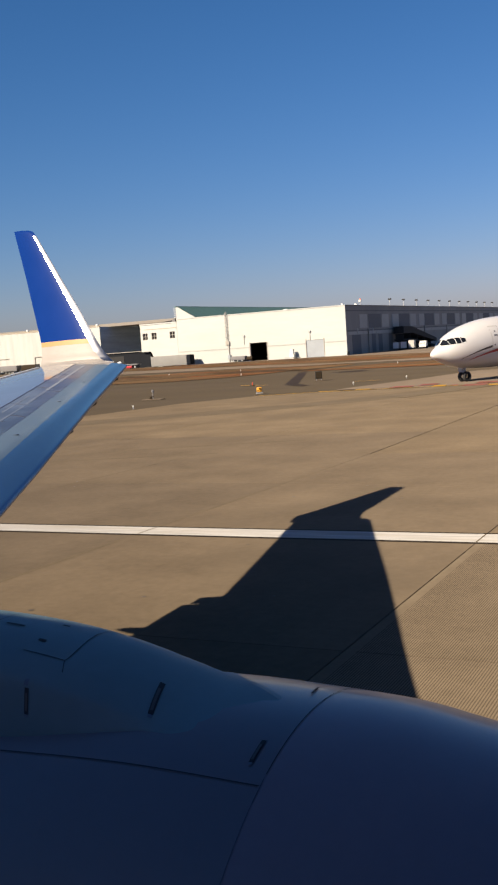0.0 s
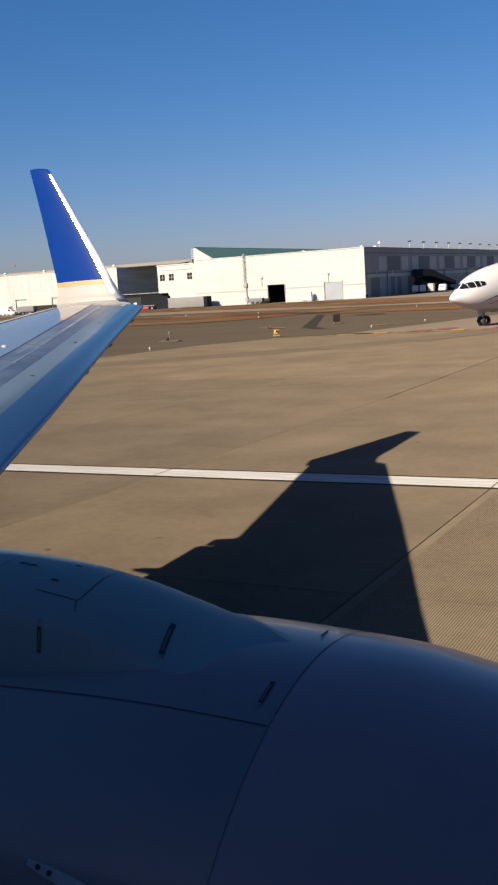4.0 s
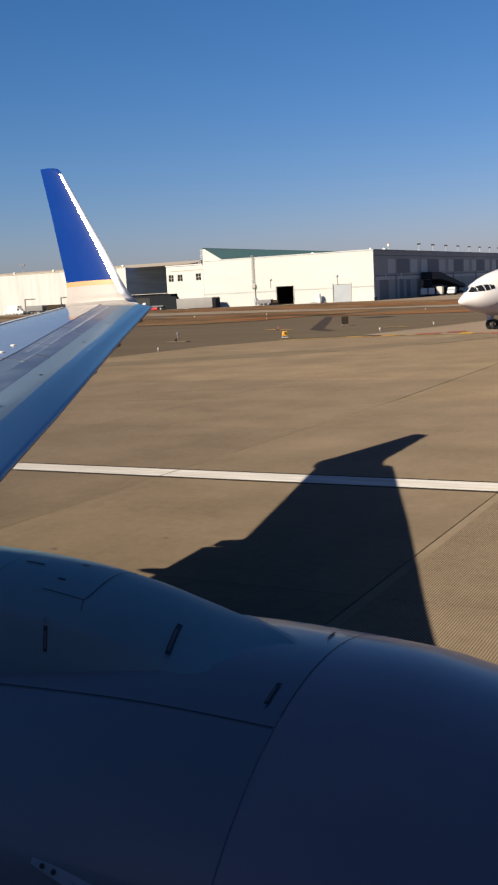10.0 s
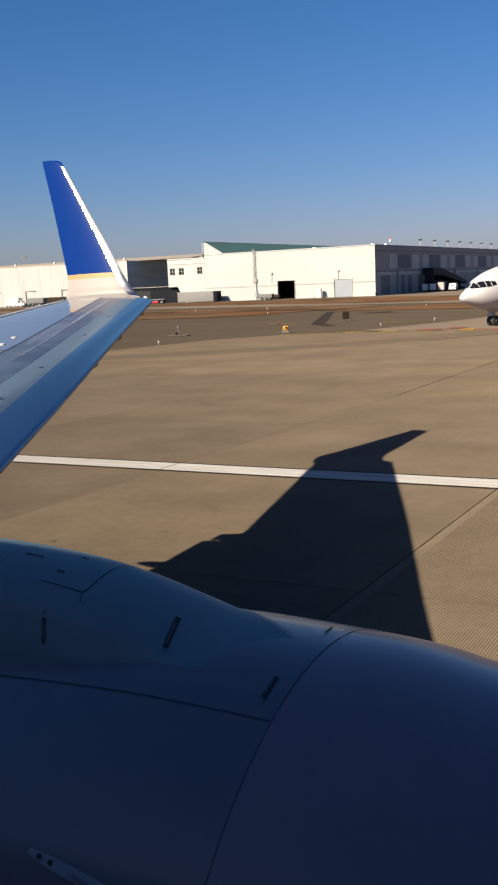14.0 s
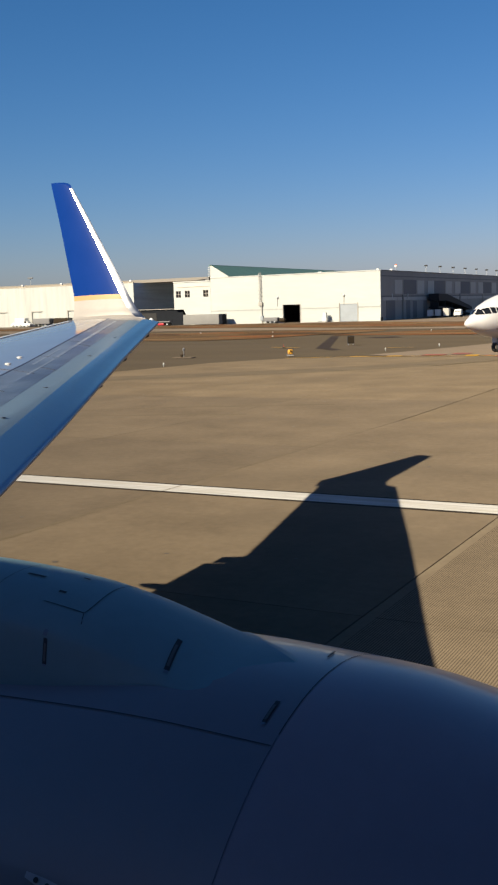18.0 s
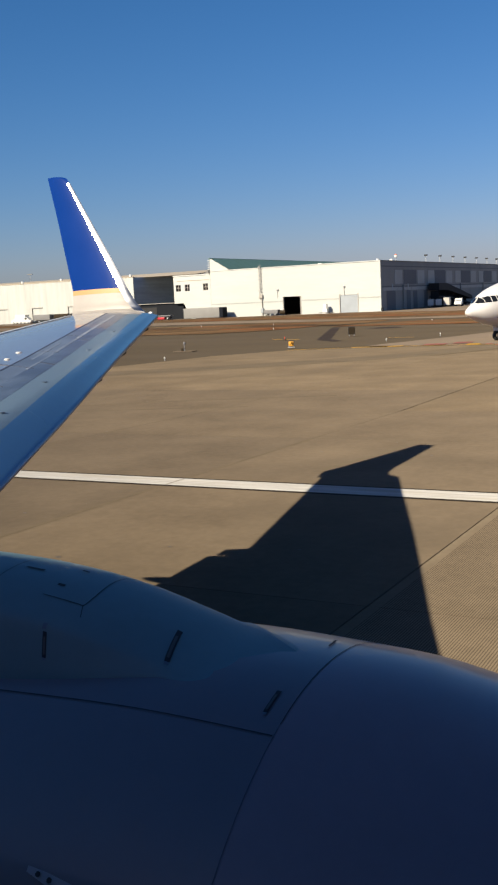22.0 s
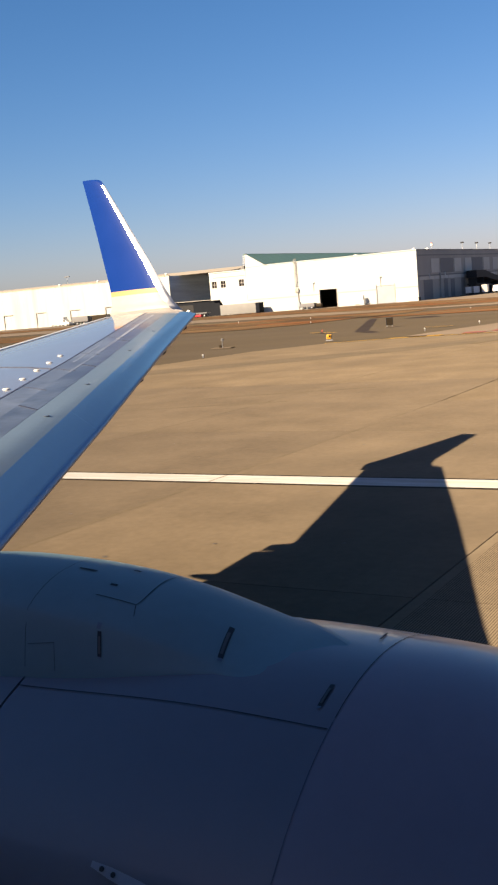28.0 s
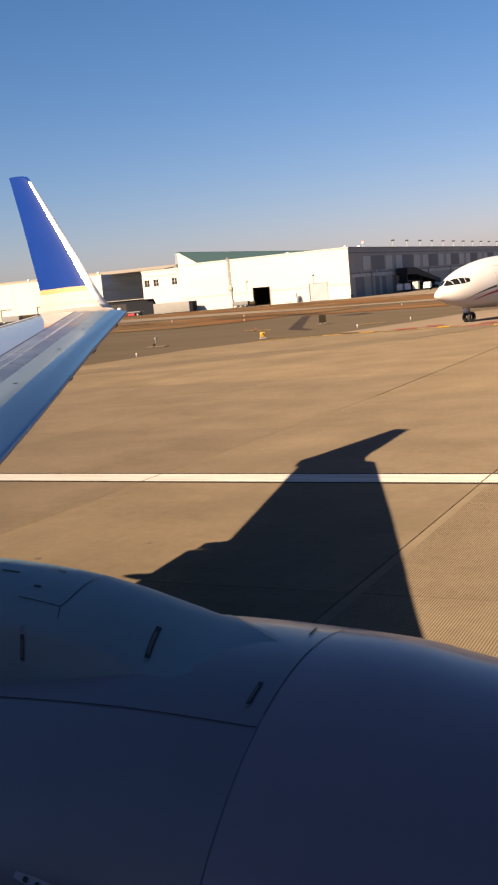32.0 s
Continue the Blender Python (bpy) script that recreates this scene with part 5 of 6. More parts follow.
# cockpit glazing: two front panes and three side panes on each side
for side in (-1, 1):
    part("windscreen", body_patch(TRI, span(0.70, 1.12, 8), lambda x: 3.10 + 0.08 * (x - 0.7), lambda x: sect(TRI, x)[1] - 0.003, side, 0.03), GLASS, tri_body, "dark cockpit pane")
    part("side_window", body_patch(TRI, span(1.16, 1.62, 5), lambda x: 3.16 + 0.06 * (x - 1.1), lambda x: min(3.56 + (x - 1.16) * 0.3, 3.66), side, 0.012), GLASS, tri_body, "dark cockpit pane")
    part("side_window", body_patch(TRI, span(1.67, 2.04, 3), lambda x: 3.20 + 0.1 * (x - 1.71), 3.68, side, 0.012), GLASS, tri_body, "dark cockpit pane")
    part("side_window", body_patch(TRI, span(2.09, 2.46, 4), lambda x: 3.26 + 0.22 * (x - 2.09), lambda x: 3.69 - 0.22 * (x - 2.09), side, 0.012), GLASS, tri_body, "dark cockpit pane")
    sweep = lambda x: 1.75 + 1.3 * (1 - math.exp(-(max(x - 1.85, 0)) / 2.5)) + 0.01 * max(x - 6, 0)
    part("stripe", body_patch(TRI, span(2.1, 34, 70), lambda x: sweep(x) + 0.02, lambda x: sweep(x) + 0.05 + min(0.16, 0.05 * (x - 2.1)), side, 0.006, 2), STRIPE_BLACK, tri_body, "thin black stripe")
    part("stripe", body_patch(TRI, span(2.9, 34, 60), lambda x: sweep(x) - 0.42, lambda x: sweep(x) - 0.38 + min(0.26, 0.07 * (x - 2.9)), side, 0.006, 2), STRIPE_RED, tri_body, "dark red stripe")
    door_frame(TRI, 5.0, 5.95, 2.55, 4.45, side, trijet)
    part("door_mark", body_patch(TRI, span(5.3, 5.65, 2), 3.62, 3.72, side, 0.014), STRIPE_BLACK, tri_body)
    part("door_mark", body_patch(TRI, span(5.4, 5.55, 2), 3.95, 4.05, side, 0.014), STRIPE_BLACK, tri_body)
    for k in range(9):
        part("title_mark", body_patch(TRI, span(7.0 + 0.62 * k, 7.0 + 0.62 * k + 0.46, 2), 4.02, 4.10, side, 0.008, 1), STRIPE_RED, tri_body, "small faint red marks")
    for k in range(8):
        part("title_block", body_patch(TRI, span(16.2 + 1.15 * k, 16.2 + 1.15 * k + 0.75, 3), 3.75, 4.55, side, 0.008, 3), STRIPE_BLACK, tri_body, "black title block")
    part("title_swoosh", body_patch(TRI, span(22.5, 27, 12), lambda x: 3.5 + 0.04 * (x - 24.5) ** 2 * 0.6, lambda x: 3.58 + 0.04 * (x - 24.5) ** 2 * 0.6, side, 0.009, 1), STRIPE_RED, tri_body, "thin red curve")
    for x in (20.0, 21.6, 30.2):
        part("overwing_exit", body_patch(TRI, span(x, x + 0.3, 2), 3.15, 3.6, side, 0.008), GLASS, tri_body)
    # wing, flaps, tail engines, tailplane on this side
    wg = part("wing", foil((14.5, side * 1.5, 1.75), 8.0, 1.0, (25.5, side * 16.4, 3.1), 2.6, 0.3), WING_GREY, trijet, "swept grey wing with bright slats")
    part("slat", foil((14.2, side * 2.0, 1.62), 0.9, 0.35, (25.1, side * 16.2, 2.98), 0.5, 0.18), WHITE_PAINT, wg, "white leading-edge slat")
    part("flap", foil((22.2, side * 2.0, 1.35), 2.2, 0.25, (26.9, side * 11.0, 2.25), 1.2, 0.16), PANEL_PALE, wg, "pale lowered flap")
    for y in (4.5, 7.5, 10.5):
        part("track_fairing", lathe([(-1.2, 0.0), (-0.9, 0.12), (0.3, 0.2), (1.4, 0.0)], 10, "X", (23.0 + y * 0.45, side * y, 1.45 + y * 0.075)), WING_GREY, wg)
    pod(trijet, 30.6, side * 2.75, 3.75, 5.6, 0.72, WHITE_PAINT, "white tail engine pod")
    part("pod_pylon", boxed(32, 34.6, min(side * 1.6, side * 2.2), max(side * 1.6, side * 2.2), 3.6, 3.95, bevel=0.08), WHITE_PAINT, trijet)
    part("tailplane", foil((41.6, side * 0.1, 10.0), 3.4, 0.35, (45.4, side * 5.4, 9.9), 1.5, 0.15), WHITE_PAINT, trijet, "white tailplane on top of the fin")
pod(trijet, 28.6, 0, 6.35, 6.0, 0.85, WHITE_PAINT, "white centre engine intake above the fuselage")
part("intake_fairing", foil((29.2, 0, 5.1), 8.5, 1.3, (30.2, 0, 6.2), 7.5, 1.2, True), WHITE_PAINT, trijet)
fin = part("fin", foil((32.5, 0, 5.0), 8.2, 0.75, (41.0, 0, 10.3), 3.6, 0.35, True), NAVY, trijet, "black tail fin with a globe and leaf shape")
for s in (-1, 1):
    part("globe_mark", lathe([(0.0, 0.0), (0.0, 1.35), (0.02, 1.35), (0.02, 0.0)], 28, "Y", (38.2, s * 0.42 - 0.01, 7.6)), PANEL_PALE, fin, "pale round mark")
    part("leaf_mark", skin([[(39.0 + r * math.cos(a), s * (0.43 + w), 7.6 + r * math.sin(a)) for a, r in [(2 * math.pi * k / 14, 1.35 if k % 2 else 0.75) for k in range(14)]] for w in (0.0, 0.015)], close_v=True, caps=True), STRIPE_RED, fin, "red jagged mark", smooth=False)
part("tail_cone", lathe([(39.5, 0.75), (41.5, 0.62), (42.6, 0.5), (42.6, 0.0)], 20, "X", (0, 0, 4.3)), WALL_DARK, trijet, "dark exhaust of the centre engine")
nose_leg = gear(trijet, 3.45, 0, ((0, -0.26), (0, 0.26)), 0.42, 1.3, "nose gear with twin wheels")
part("taxi_lamp", lathe([(0.0, 0.0), (0.0, 0.12), (0.1, 0.1), (0.14, 0.0)], 10, "X", (3.21, 0, 0.95)), PLAIN_WHITE, nose_leg)
for s in (-1, 1):
    gear(trijet, 23.4, s * 2.86, ((0, -0.38), (0, 0.38)), 0.62, 1.9, "main gear with twin wheels")
part("antenna", boxed(12.0, 12.3, -0.02, 0.02, 5.26, 5.62), PLAIN_WHITE, trijet)


def twin(name, label, at, turn, length, r, tail, mark, blocks, winglets, third=False):
    """A large airliner seen from afar: low wing, pods under it, tail."""
    j = thing(name, label, "airplane", at, turn)
    T = [(0, 0.03, 2.45 + r * 0.1, 2.35 + r * 0.1), (0.5, r * 0.32, 3.1 + r * 0.1, 2.0), (1.6, r * 0.6, 3.9 + r * 0.1, 1.75), (3.0, r * 0.82, 4.3 + r * 0.35, 1.6), (5.5, r, 2.0 * r + 1.55, 1.55),
         (length * 0.68, r, 2.0 * r + 1.55, 1.55), (length * 0.85, r * 0.72, 2.0 * r + 1.5, 2.6), (length, 0.3, 2.0 * r + 0.7, 2.0 * r - 0.2)]
    b = fuselage(T, length, j, WHITE_PAINT, "long white fuselage", 28, 40)
    zc = r + 1.55
    for side in (-1, 1):
        part("windscreen", body_patch(T, span(1.55, 2.9, 5), zc + 0.55, lambda x: zc + 0.85 + 0.12 * (x - 1.5), side, 0.015), GLASS, b, "dark cockpit panes")
        for k in range(blocks[0]):
            part("title_block", body_patch(T, span(blocks[1] + blocks[2] * k, blocks[1] + blocks[2] * k + blocks[2] * 0.65, 2), zc + 0.55, zc + 0.55 + blocks[3], side, 0.01), blocks[4 + (k >= blocks[0] - 2 and third)], b, "plain title block")
        if not third:
            for k in range(44):
                if 6.5 + 0.86 * k < length * 0.86:
                    part("cabin_window", body_patch(T, span(6.5 + 0.86 * k, 6.5 + 0.86 * k + 0.26, 1), zc + 0.12, zc + 0.48, side, 0.008, 1), GLASS, b)
            for x in (5.6, length * 0.45, length * 0.85):
                door_frame(T, x, x + 0.9, zc - 0.6, zc + 1.2, side, j)
        w = part("wing", foil((length * 0.33, side * r * 0.8, 2.1), length * 0.19, 1.3, (length * 0.33 + 12.0, side * 18.2, 3.9), 2.4, 0.3), WING_GREY, j, "swept grey wing")
        if winglets:
            part("winglet", foil((length * 0.33 + 12.1, side * 18.2, 3.9), 2.2, 0.2, (length * 0.33 + 14.2, side * 18.9, 6.4), 0.7, 0.08, True), BLUE_PAINT, w, "blue upturned winglet")
        e = pod(j, length * 0.33 - 1.2, side * 6.5, 1.95, 4.6, 1.28, PLAIN_WHITE, "white engine pod under the wing")
        part("pylon", boxed(length * 0.33, length * 0.33 + 4.0, side * 6.5 - 0.2, side * 6.5 + 0.2, 2.5, 3.3, bevel=0.06), PLAIN_WHITE, e)
        part("tailplane", foil((length * 0.87, side * 0.4, 2.0 * r + 0.4), 4.8, 0.5, (length * 0.87 + 4.6, side * 7.2, 2.0 * r + 1.2), 1.8, 0.15), PLAIN_WHITE, j, "white tailplane")
        gear(j, length * 0.44, side * 3.66, [(a, c) for a in (-0.57, 0.57) for c in (-0.43, 0.43)], 0.52, 2.2, "main gear bogie with four wheels")
    part("fin", foil((length * 0.78, 0, 2.0 * r + 1.3), 7.5, 0.7, (length * 0.93, 0, 2.0 * r + 9.2), 3.0, 0.3, True), tail, j, "tall coloured tail fin")
    if third:
        pod(j, length * 0.80, 0, 2.0 * r + 3.6, 7.0, 1.25, PURPLE, "tail engine through the fin")
    gear(j, 5.0, 0, ((0, -0.28), (0, 0.28)), 0.42, 1.9, "nose gear with twin wheels")
    return j


twin("white_twinjet", "white passenger twinjet with blue winglets, taxiing parallel to the runway", (31.5, 95, -0.42), 3, 47.3, 1.95, BLUE_PAINT, 0, (6, 7.5, 1.0, 0.75, BLUE_PAINT, BLUE_PAINT), True)
twin("purple_tail_trijet", "white cargo trijet with a dark purple tail on the far taxiway", (12.5, 131, -0.42), 42, 52.0, 3.0, PURPLE, 0, (5, 9.0, 1.9, 1.8, PURPLE, ORANGE), False, True)

# ---- markings on the pavement ----
def smooth_run(pts, n=8):
    """More points along a bend."""
    tx, ty = [(k, p[0]) for k, p in enumerate(pts)], [(k, p[1]) for k, p in enumerate(pts)]
    return [(lerp(tx, k / n), lerp(ty, k / n)) for k in range((len(pts) - 1) * n + 1)]


def double_line(name, label, pts, gap=0.55, width=0.16, border=1.3):
    pts = smooth_run(pts)
    base = strip(name, label, pts, border, LINE_BLACK, 0.094)
    for s in (-1, 1):
        off = []
        for i, (x, y) in enumerate(pts):
            a, b = Vector(pts[max(i - 1, 0)]), Vector(pts[min(i + 1, len(pts) - 1)])
            d = (b - a).normalized()
            off.append((x - d.y * s * gap / 2, y + d.x * s * gap / 2))
        strip("stripe", "", off, width, LINE_YELLOW, 0.098, base)
    return base


double_line("edge_marking", "double yellow taxiway edge line with black borders, curving off the runway",
            [(12, 79.6), (2, 77.2), (-4, 73.5), (-5.5, 67), (-7.2, 59), (-7.2, 51), (-5.4, 43.5), (-3.0, 38.0), (-0.6, 32.5), (1, 27), (6, 23.4), (13, 21.6), (40, 21.6), (48, 22.6), (56, 24.6), (66, 27.4), (78, 31.5), (92, 37)])
for pts in (((-4.8, 40.5), (2.0, 43.5)), ((-4.4, 36.0), (2.5, 36.4)), ((-6.4, 45.5), (-0.5, 48)), ((-7.4, 56), (-1.5, 57)), ((-8, 66), (0, 65))):
    strip("shoulder_bar", "yellow shoulder bar on concrete", pts, 0.5, LINE_YELLOW, 0.094)
strip("shoulder_bar", "wide yellow shoulder bar on concrete", ((4.8, 22.3), (8.8, 27.4)), 0.95, LINE_YELLOW, 0.099)
strip("shoulder_bar", "wide yellow shoulder bar with black edges", ((12.0, 22.0), (15.5, 27.2)), 1.3, LINE_YELLOW, 0.099)
strip("shoulder_bar", "wide yellow shoulder bar with black edges", ((41.3, 22.0), (43.6, 26.5)), 1.1, LINE_YELLOW, 0.099)
strip("shoulder_bar", "wide yellow shoulder bar with black edges", ((53.2, 23.6), (50.2, 28.1)), 1.6, LINE_YELLOW, 0.099)
strip("shoulder_bar", "yellow shoulder bar", ((63, 30.5), (58, 34.5)), 0.9, LINE_YELLOW, 0.099)
LEAD = smooth_run([(92, 35.5), (82, 31.2), (75.2, 26.6), (73.6, 21.5), (73.6, 17.2), (75.0, 13.6), (77.8, 10.6), (82, 7.5), (90, 4.5), (110, 3.0)])
lead_in = strip("lead_line", "black-bordered yellow lead-in line curving onto the runway", LEAD, 1.9, LINE_BLACK, 0.100)
strip("stripe", "", LEAD, 0.9, LINE_YELLOW, 0.104, lead_in)
# faded hold markings by the far taxiway
strip("taxi_line", "faded yellow taxiway line on pale concrete", [(-36.4, 75.0), (-33.5, 76.2), (-30, 76.9), (-26, 77.45), (-8, 77.7), (12, 78.1)], 0.3, LINE_YELLOW, 0.099)
strip("taxi_line", "faded yellow line across the asphalt", [(-48.2, 96.1), (-44.2, 94.2)], 0.35, LINE_YELLOW, 0.090)
strip("taxi_line", "faded yellow line beside the taxiway", [(-34.2, 93.0), (-31.6, 93.2)], 0.3, LINE_YELLOW, 0.090)
for x0, x1, y, w, m in ((-26.0, -24.2, 78.0, 2.2, LINE_RED), (-24.0, -22.6, 79.6, 2.6, LINE_RED), (-22.2, -21.2, 76.9, 2.2, LINE_YELLOW), (-20.7, -20.2, 77.0, 1.4, LINE_RED), (-19.6, -17.8, 76.2, 2.6, LINE_RED),
                        (-19.2, -16.0, 79.4, 2.4, LINE_RED), (-17.4, -16.2, 75.4, 1.6, LINE_YELLOW), (-28.6, -27.4, 76.6, 1.0, LINE_YELLOW), (-15.2, -10.0, 78.0, 2.6, LINE_RED), (-31.5, -30.0, 75.9, 0.8, LINE_YELLOW)):
    strip("hold_marking", "worn red hold marking on concrete" if m is LINE_RED else "worn yellow hold marking on concrete", [(x0, y + 1.2), (x1, y + 1.35)], w * 0.9, m, 0.100)
sheet("patch", "dark sealed trench across the asphalt", "asphalt patch", [(-42.4, 94.6), (-40.9, 94.6), (-54.9, 130.4), (-56.3, 130.9)], PATCH, 0.012)
sheet("patch", "short dark foot of the sealed trench", "asphalt patch", [(-42.6, 94.5), (-38.4, 89.5), (-38.0, 90.8), (-40.6, 94.5)], PATCH, 0.012)
sheet("patch", "dark oil stain on the asphalt", "asphalt patch", [(-48.5, 123.6), (-47.4, 126.0), (-45.2, 126.6), (-43.0, 122.6), (-44.6, 121.4), (-46.6, 121.8)], PATCH, 0.012)
for w, lift in ((4.2, 0.0912), (2.4, 0.0918)):
    strip("tyre_track", "broad faint curved tyre marks on the concrete", smooth_run([(-60, 40), (-48, 46), (-38, 52.5), (-30, 58.5), (-23, 66), (-18, 77.4)]), w, FAINT_MARK if w > 3 else RUBBER_MARK, lift)
strip("tyre_track", "faint curved tyre marks on the concrete", smooth_run([(-30, 33.2), (-24, 37.0), (-17, 39.8)]), 0.4, FAINT_MARK, 0.0912)
strip("tyre_track", "faint curved tyre marks on the concrete", smooth_run([(-33, 29.0), (-26, 33.0), (-19, 35.4)]), 0.35, FAINT_MARK, 0.0912)
strip("joint_edge", "smooth pale strip along the joint of the grooved slabs", [(-4.55, 6.0), (-4.55, 19.2)], 0.14, PALE_EDGE, 0.0922)
for k in range(1, 7):
    strip("joint_stain", "brown dirt along a slab joint", [(-4.65 - 7.62 * k, 6.0), (-4.65 - 7.62 * k, 26.0 if k > 5 else 30.9)], 0.11, FAINT_MARK, 0.0925)

for k in range(-5, 8):
    strip("joint_stain", "thin dark joint across the painted line", [(-4.65 - 7.62 * k, 18.80), (-4.65 - 7.62 * k, 19.62)], 0.035, RUBBER_MARK, 0.1005)

specks = bmesh.new()
spot = random.Random(7)
for _ in range(170):
    x, y, r = spot.uniform(-45, -6), spot.uniform(8, 60), spot.uniform(0.012, 0.06)
    if not abs(y - 19.2) < 0.8:
        specks.faces.new([specks.verts.new((x + r * spot.uniform(0.6, 1.6) * math.cos(a), y + r * math.sin(a), ground_z(y) + 0.0035)) for a in [2 * math.pi * n / 7 for n in range(7)]])
oil = new("oil_spots", mesh_of(specks, "oil_spots", False))
oil.data.materials.append(SEALER)
tagged(oil, "small dark oil spots and pebbles on the concrete", "stains", kind="stuff")

# ---- small things on the field ----


def marker(at, hgt=0.75, band=BLUE_BAND):
    m = thing("edge_marker", "slim white edge marker post with a coloured band", "marker post", at, group="edge markers")
    part("foot", lathe([(0.0, 0.16), (0.03, 0.16), (0.06, 0.07), (0.06, 0.0)], 10, "Z"), STEEL, m)
    part("post", tube(bmesh.new(), (0, 0, 0.05), (0, 0, hgt * 0.55), 0.055, n=8), PLAIN_WHITE, m)
    part("band", tube(bmesh.new(), (0, 0, hgt * 0.55), (0, 0, hgt), 0.058, n=8), band, m)
    return m


def gz(y):
    return ground_z(y) + 0.0


mk = marker((-2.2, 31.4, gz(31.4)), 0.75)
for x, y in ((-4.6, 37.8), (-5.2, 45.1), (4.9, 24.9), (-4.5, 58), (0, 70), (52.5, 28.5), (60, 30.5)):
    copy_thing(mk, pose(x, y, gz(y)))
small = thing("edge_light", "small white edge light on a short stem", "edge light", (-42.2, 65.5, -0.46), group="edge lights")
part("stem", tube(bmesh.new(), (0, 0, 0), (0, 0, 0.16), 0.04, n=8), STEEL, small)
part("globe", lathe([(0.15, 0.035), (0.17, 0.06), (0.26, 0.055), (0.3, 0.0)], 10, "Z"), PLAIN_WHITE, small, "white lamp globe")
for x, y in ((-32.0, 86.7), (-29.5, 94.8), (12, 68), (33, 70), (-64, 128), (-75, 150), (-90, 152), (-46.7, 146.1)):
    copy_thing(small, pose(x, y, -0.47 if x < -33 else -0.43))


def cone(at, turn=0, tall=1.3):
    c = thing("delineator", "orange delineator with a reflective collar", "delineator", at, turn, group="orange delineators")
    part("base", lathe([(0.0, 0.24), (0.06, 0.24), (0.1, 0.1), (0.1, 0.0)], 8, "Z"), TYRE, c)
    part("post", lathe([(0.08, tall * 0.055), (tall * 0.5, tall * 0.047), (tall, tall * 0.04), (tall + 0.02, 0.0)], 10, "Z"), SAFETY_RED, c)
    part("collar", lathe([(tall * 0.22, tall * 0.08), (tall * 0.38, tall * 0.077)], 10, "Z"), ORANGE, c)
    return c


cc = cone((38.4, 20.7, gz(20.7)))
copy_thing(cc, pose(17.8, 21.0, gz(21.0)))
copy_thing(cc, pose(30.5, 21.0, gz(21.0)))
cone((-46.4, 95.3, -0.46), 0, 0.36)


def taxi_sign(at, turn, panels, label, w=1.15, h=0.9, text=None):
    s = thing("taxiway_sign", label, "airfield sign", at, turn)
    n = len(panels)
    part("base", boxed(-w * n / 2 - 0.1, w * n / 2 + 0.1, -0.35, 0.35, 0.0, 0.05), APRON, s)
    part("housing", boxed(-w * n / 2, w * n / 2, -0.16, 0.16, 0.22, 0.22 + h, bevel=0.03), SIGN_BLACK, s)
    for k in range(n + 1):
        part("leg", boxed(-w * n / 2 + 0.1 + (w * n - 0.2) * k / n - 0.04, -w * n / 2 + 0.1 + (w * n - 0.2) * k / n + 0.04, -0.05, 0.05, 0.05, 0.24), STEEL, s)
    for k, (m, word, ink) in enumerate(panels):
        x = -w * n / 2 + w * k
        f = part("face", boxed(x + 0.05, x + w - 0.05, -0.175, -0.163, 0.28, 0.16 + h), m, s, "sign face")
        if word:
            cu = bpy.data.curves.new("legend", "FONT")
            cu.body, cu.size, cu.align_x, cu.extrude = word, h * 0.62, "CENTER", 0.004
            tmp = bpy.data.objects.new("legend", cu)
            scene.collection.objects.link(tmp)
            me = bpy.data.meshes.new_from_object(tmp.evaluated_get(bpy.context.evaluated_depsgraph_get()))
            bpy.data.objects.remove(tmp)
            lg = new("legend", me)
            lg.data.materials.clear()
            lg.data.materials.append(ink)
            lg.parent = f
            lg.matrix_basis = pose(x + w / 2, -0.182, 0.42, 90, 0, 0)
    return s


taxi_sign((52.1, 64.1, -0.42), 20, ((SIGN_BLACK, "PC", SIGN_YELLOW), (SIGN_YELLOW, "<", SIGN_BLACK), (SIGN_YELLOW, "D", SIGN_BLACK), (SIGN_YELLOW, ">", SIGN_BLACK)), "black and yellow taxiway sign lettered PC and D with arrows")
taxi_sign((14.4, 36.3, -0.42), 40, ((BRASSY, "PD", SIGN_YELLOW), (BRASSY, ">", SIGN_YELLOW)), "weathered brown taxiway sign lettered PD with an arrow", 1.1, 1.15)
taxi_sign((-16.8, 108, -0.43), 10, ((SIGN_BLACK, "", SIGN_YELLOW), (SIGN_YELLOW, "", SIGN_BLACK), (SIGN_YELLOW, "", SIGN_BLACK)), "black and yellow taxiway sign on the far verge")
taxi_sign((-40.7, 99.8, -0.46), 28, ((BRASSY, "", SIGN_BLACK),), "brown weathered sign box on the asphalt", 0.72, 0.78)
taxi_sign((30.5, 62.0, -0.43), 0, ((BRASSY, "", SIGN_BLACK), (BRASSY, "", SIGN_BLACK)), "dark back of a taxiway sign in dry grass", 1.1, 1.0)
taxi_sign((9.1, 54.8, -0.43), 10, ((WALL_DARK, "", SIGN_BLACK), (WALL_DARK, "", SIGN_BLACK), (WALL_DARK, "", SIGN_BLACK)), "dark barred sign back in dry grass", 0.9, 0.9)


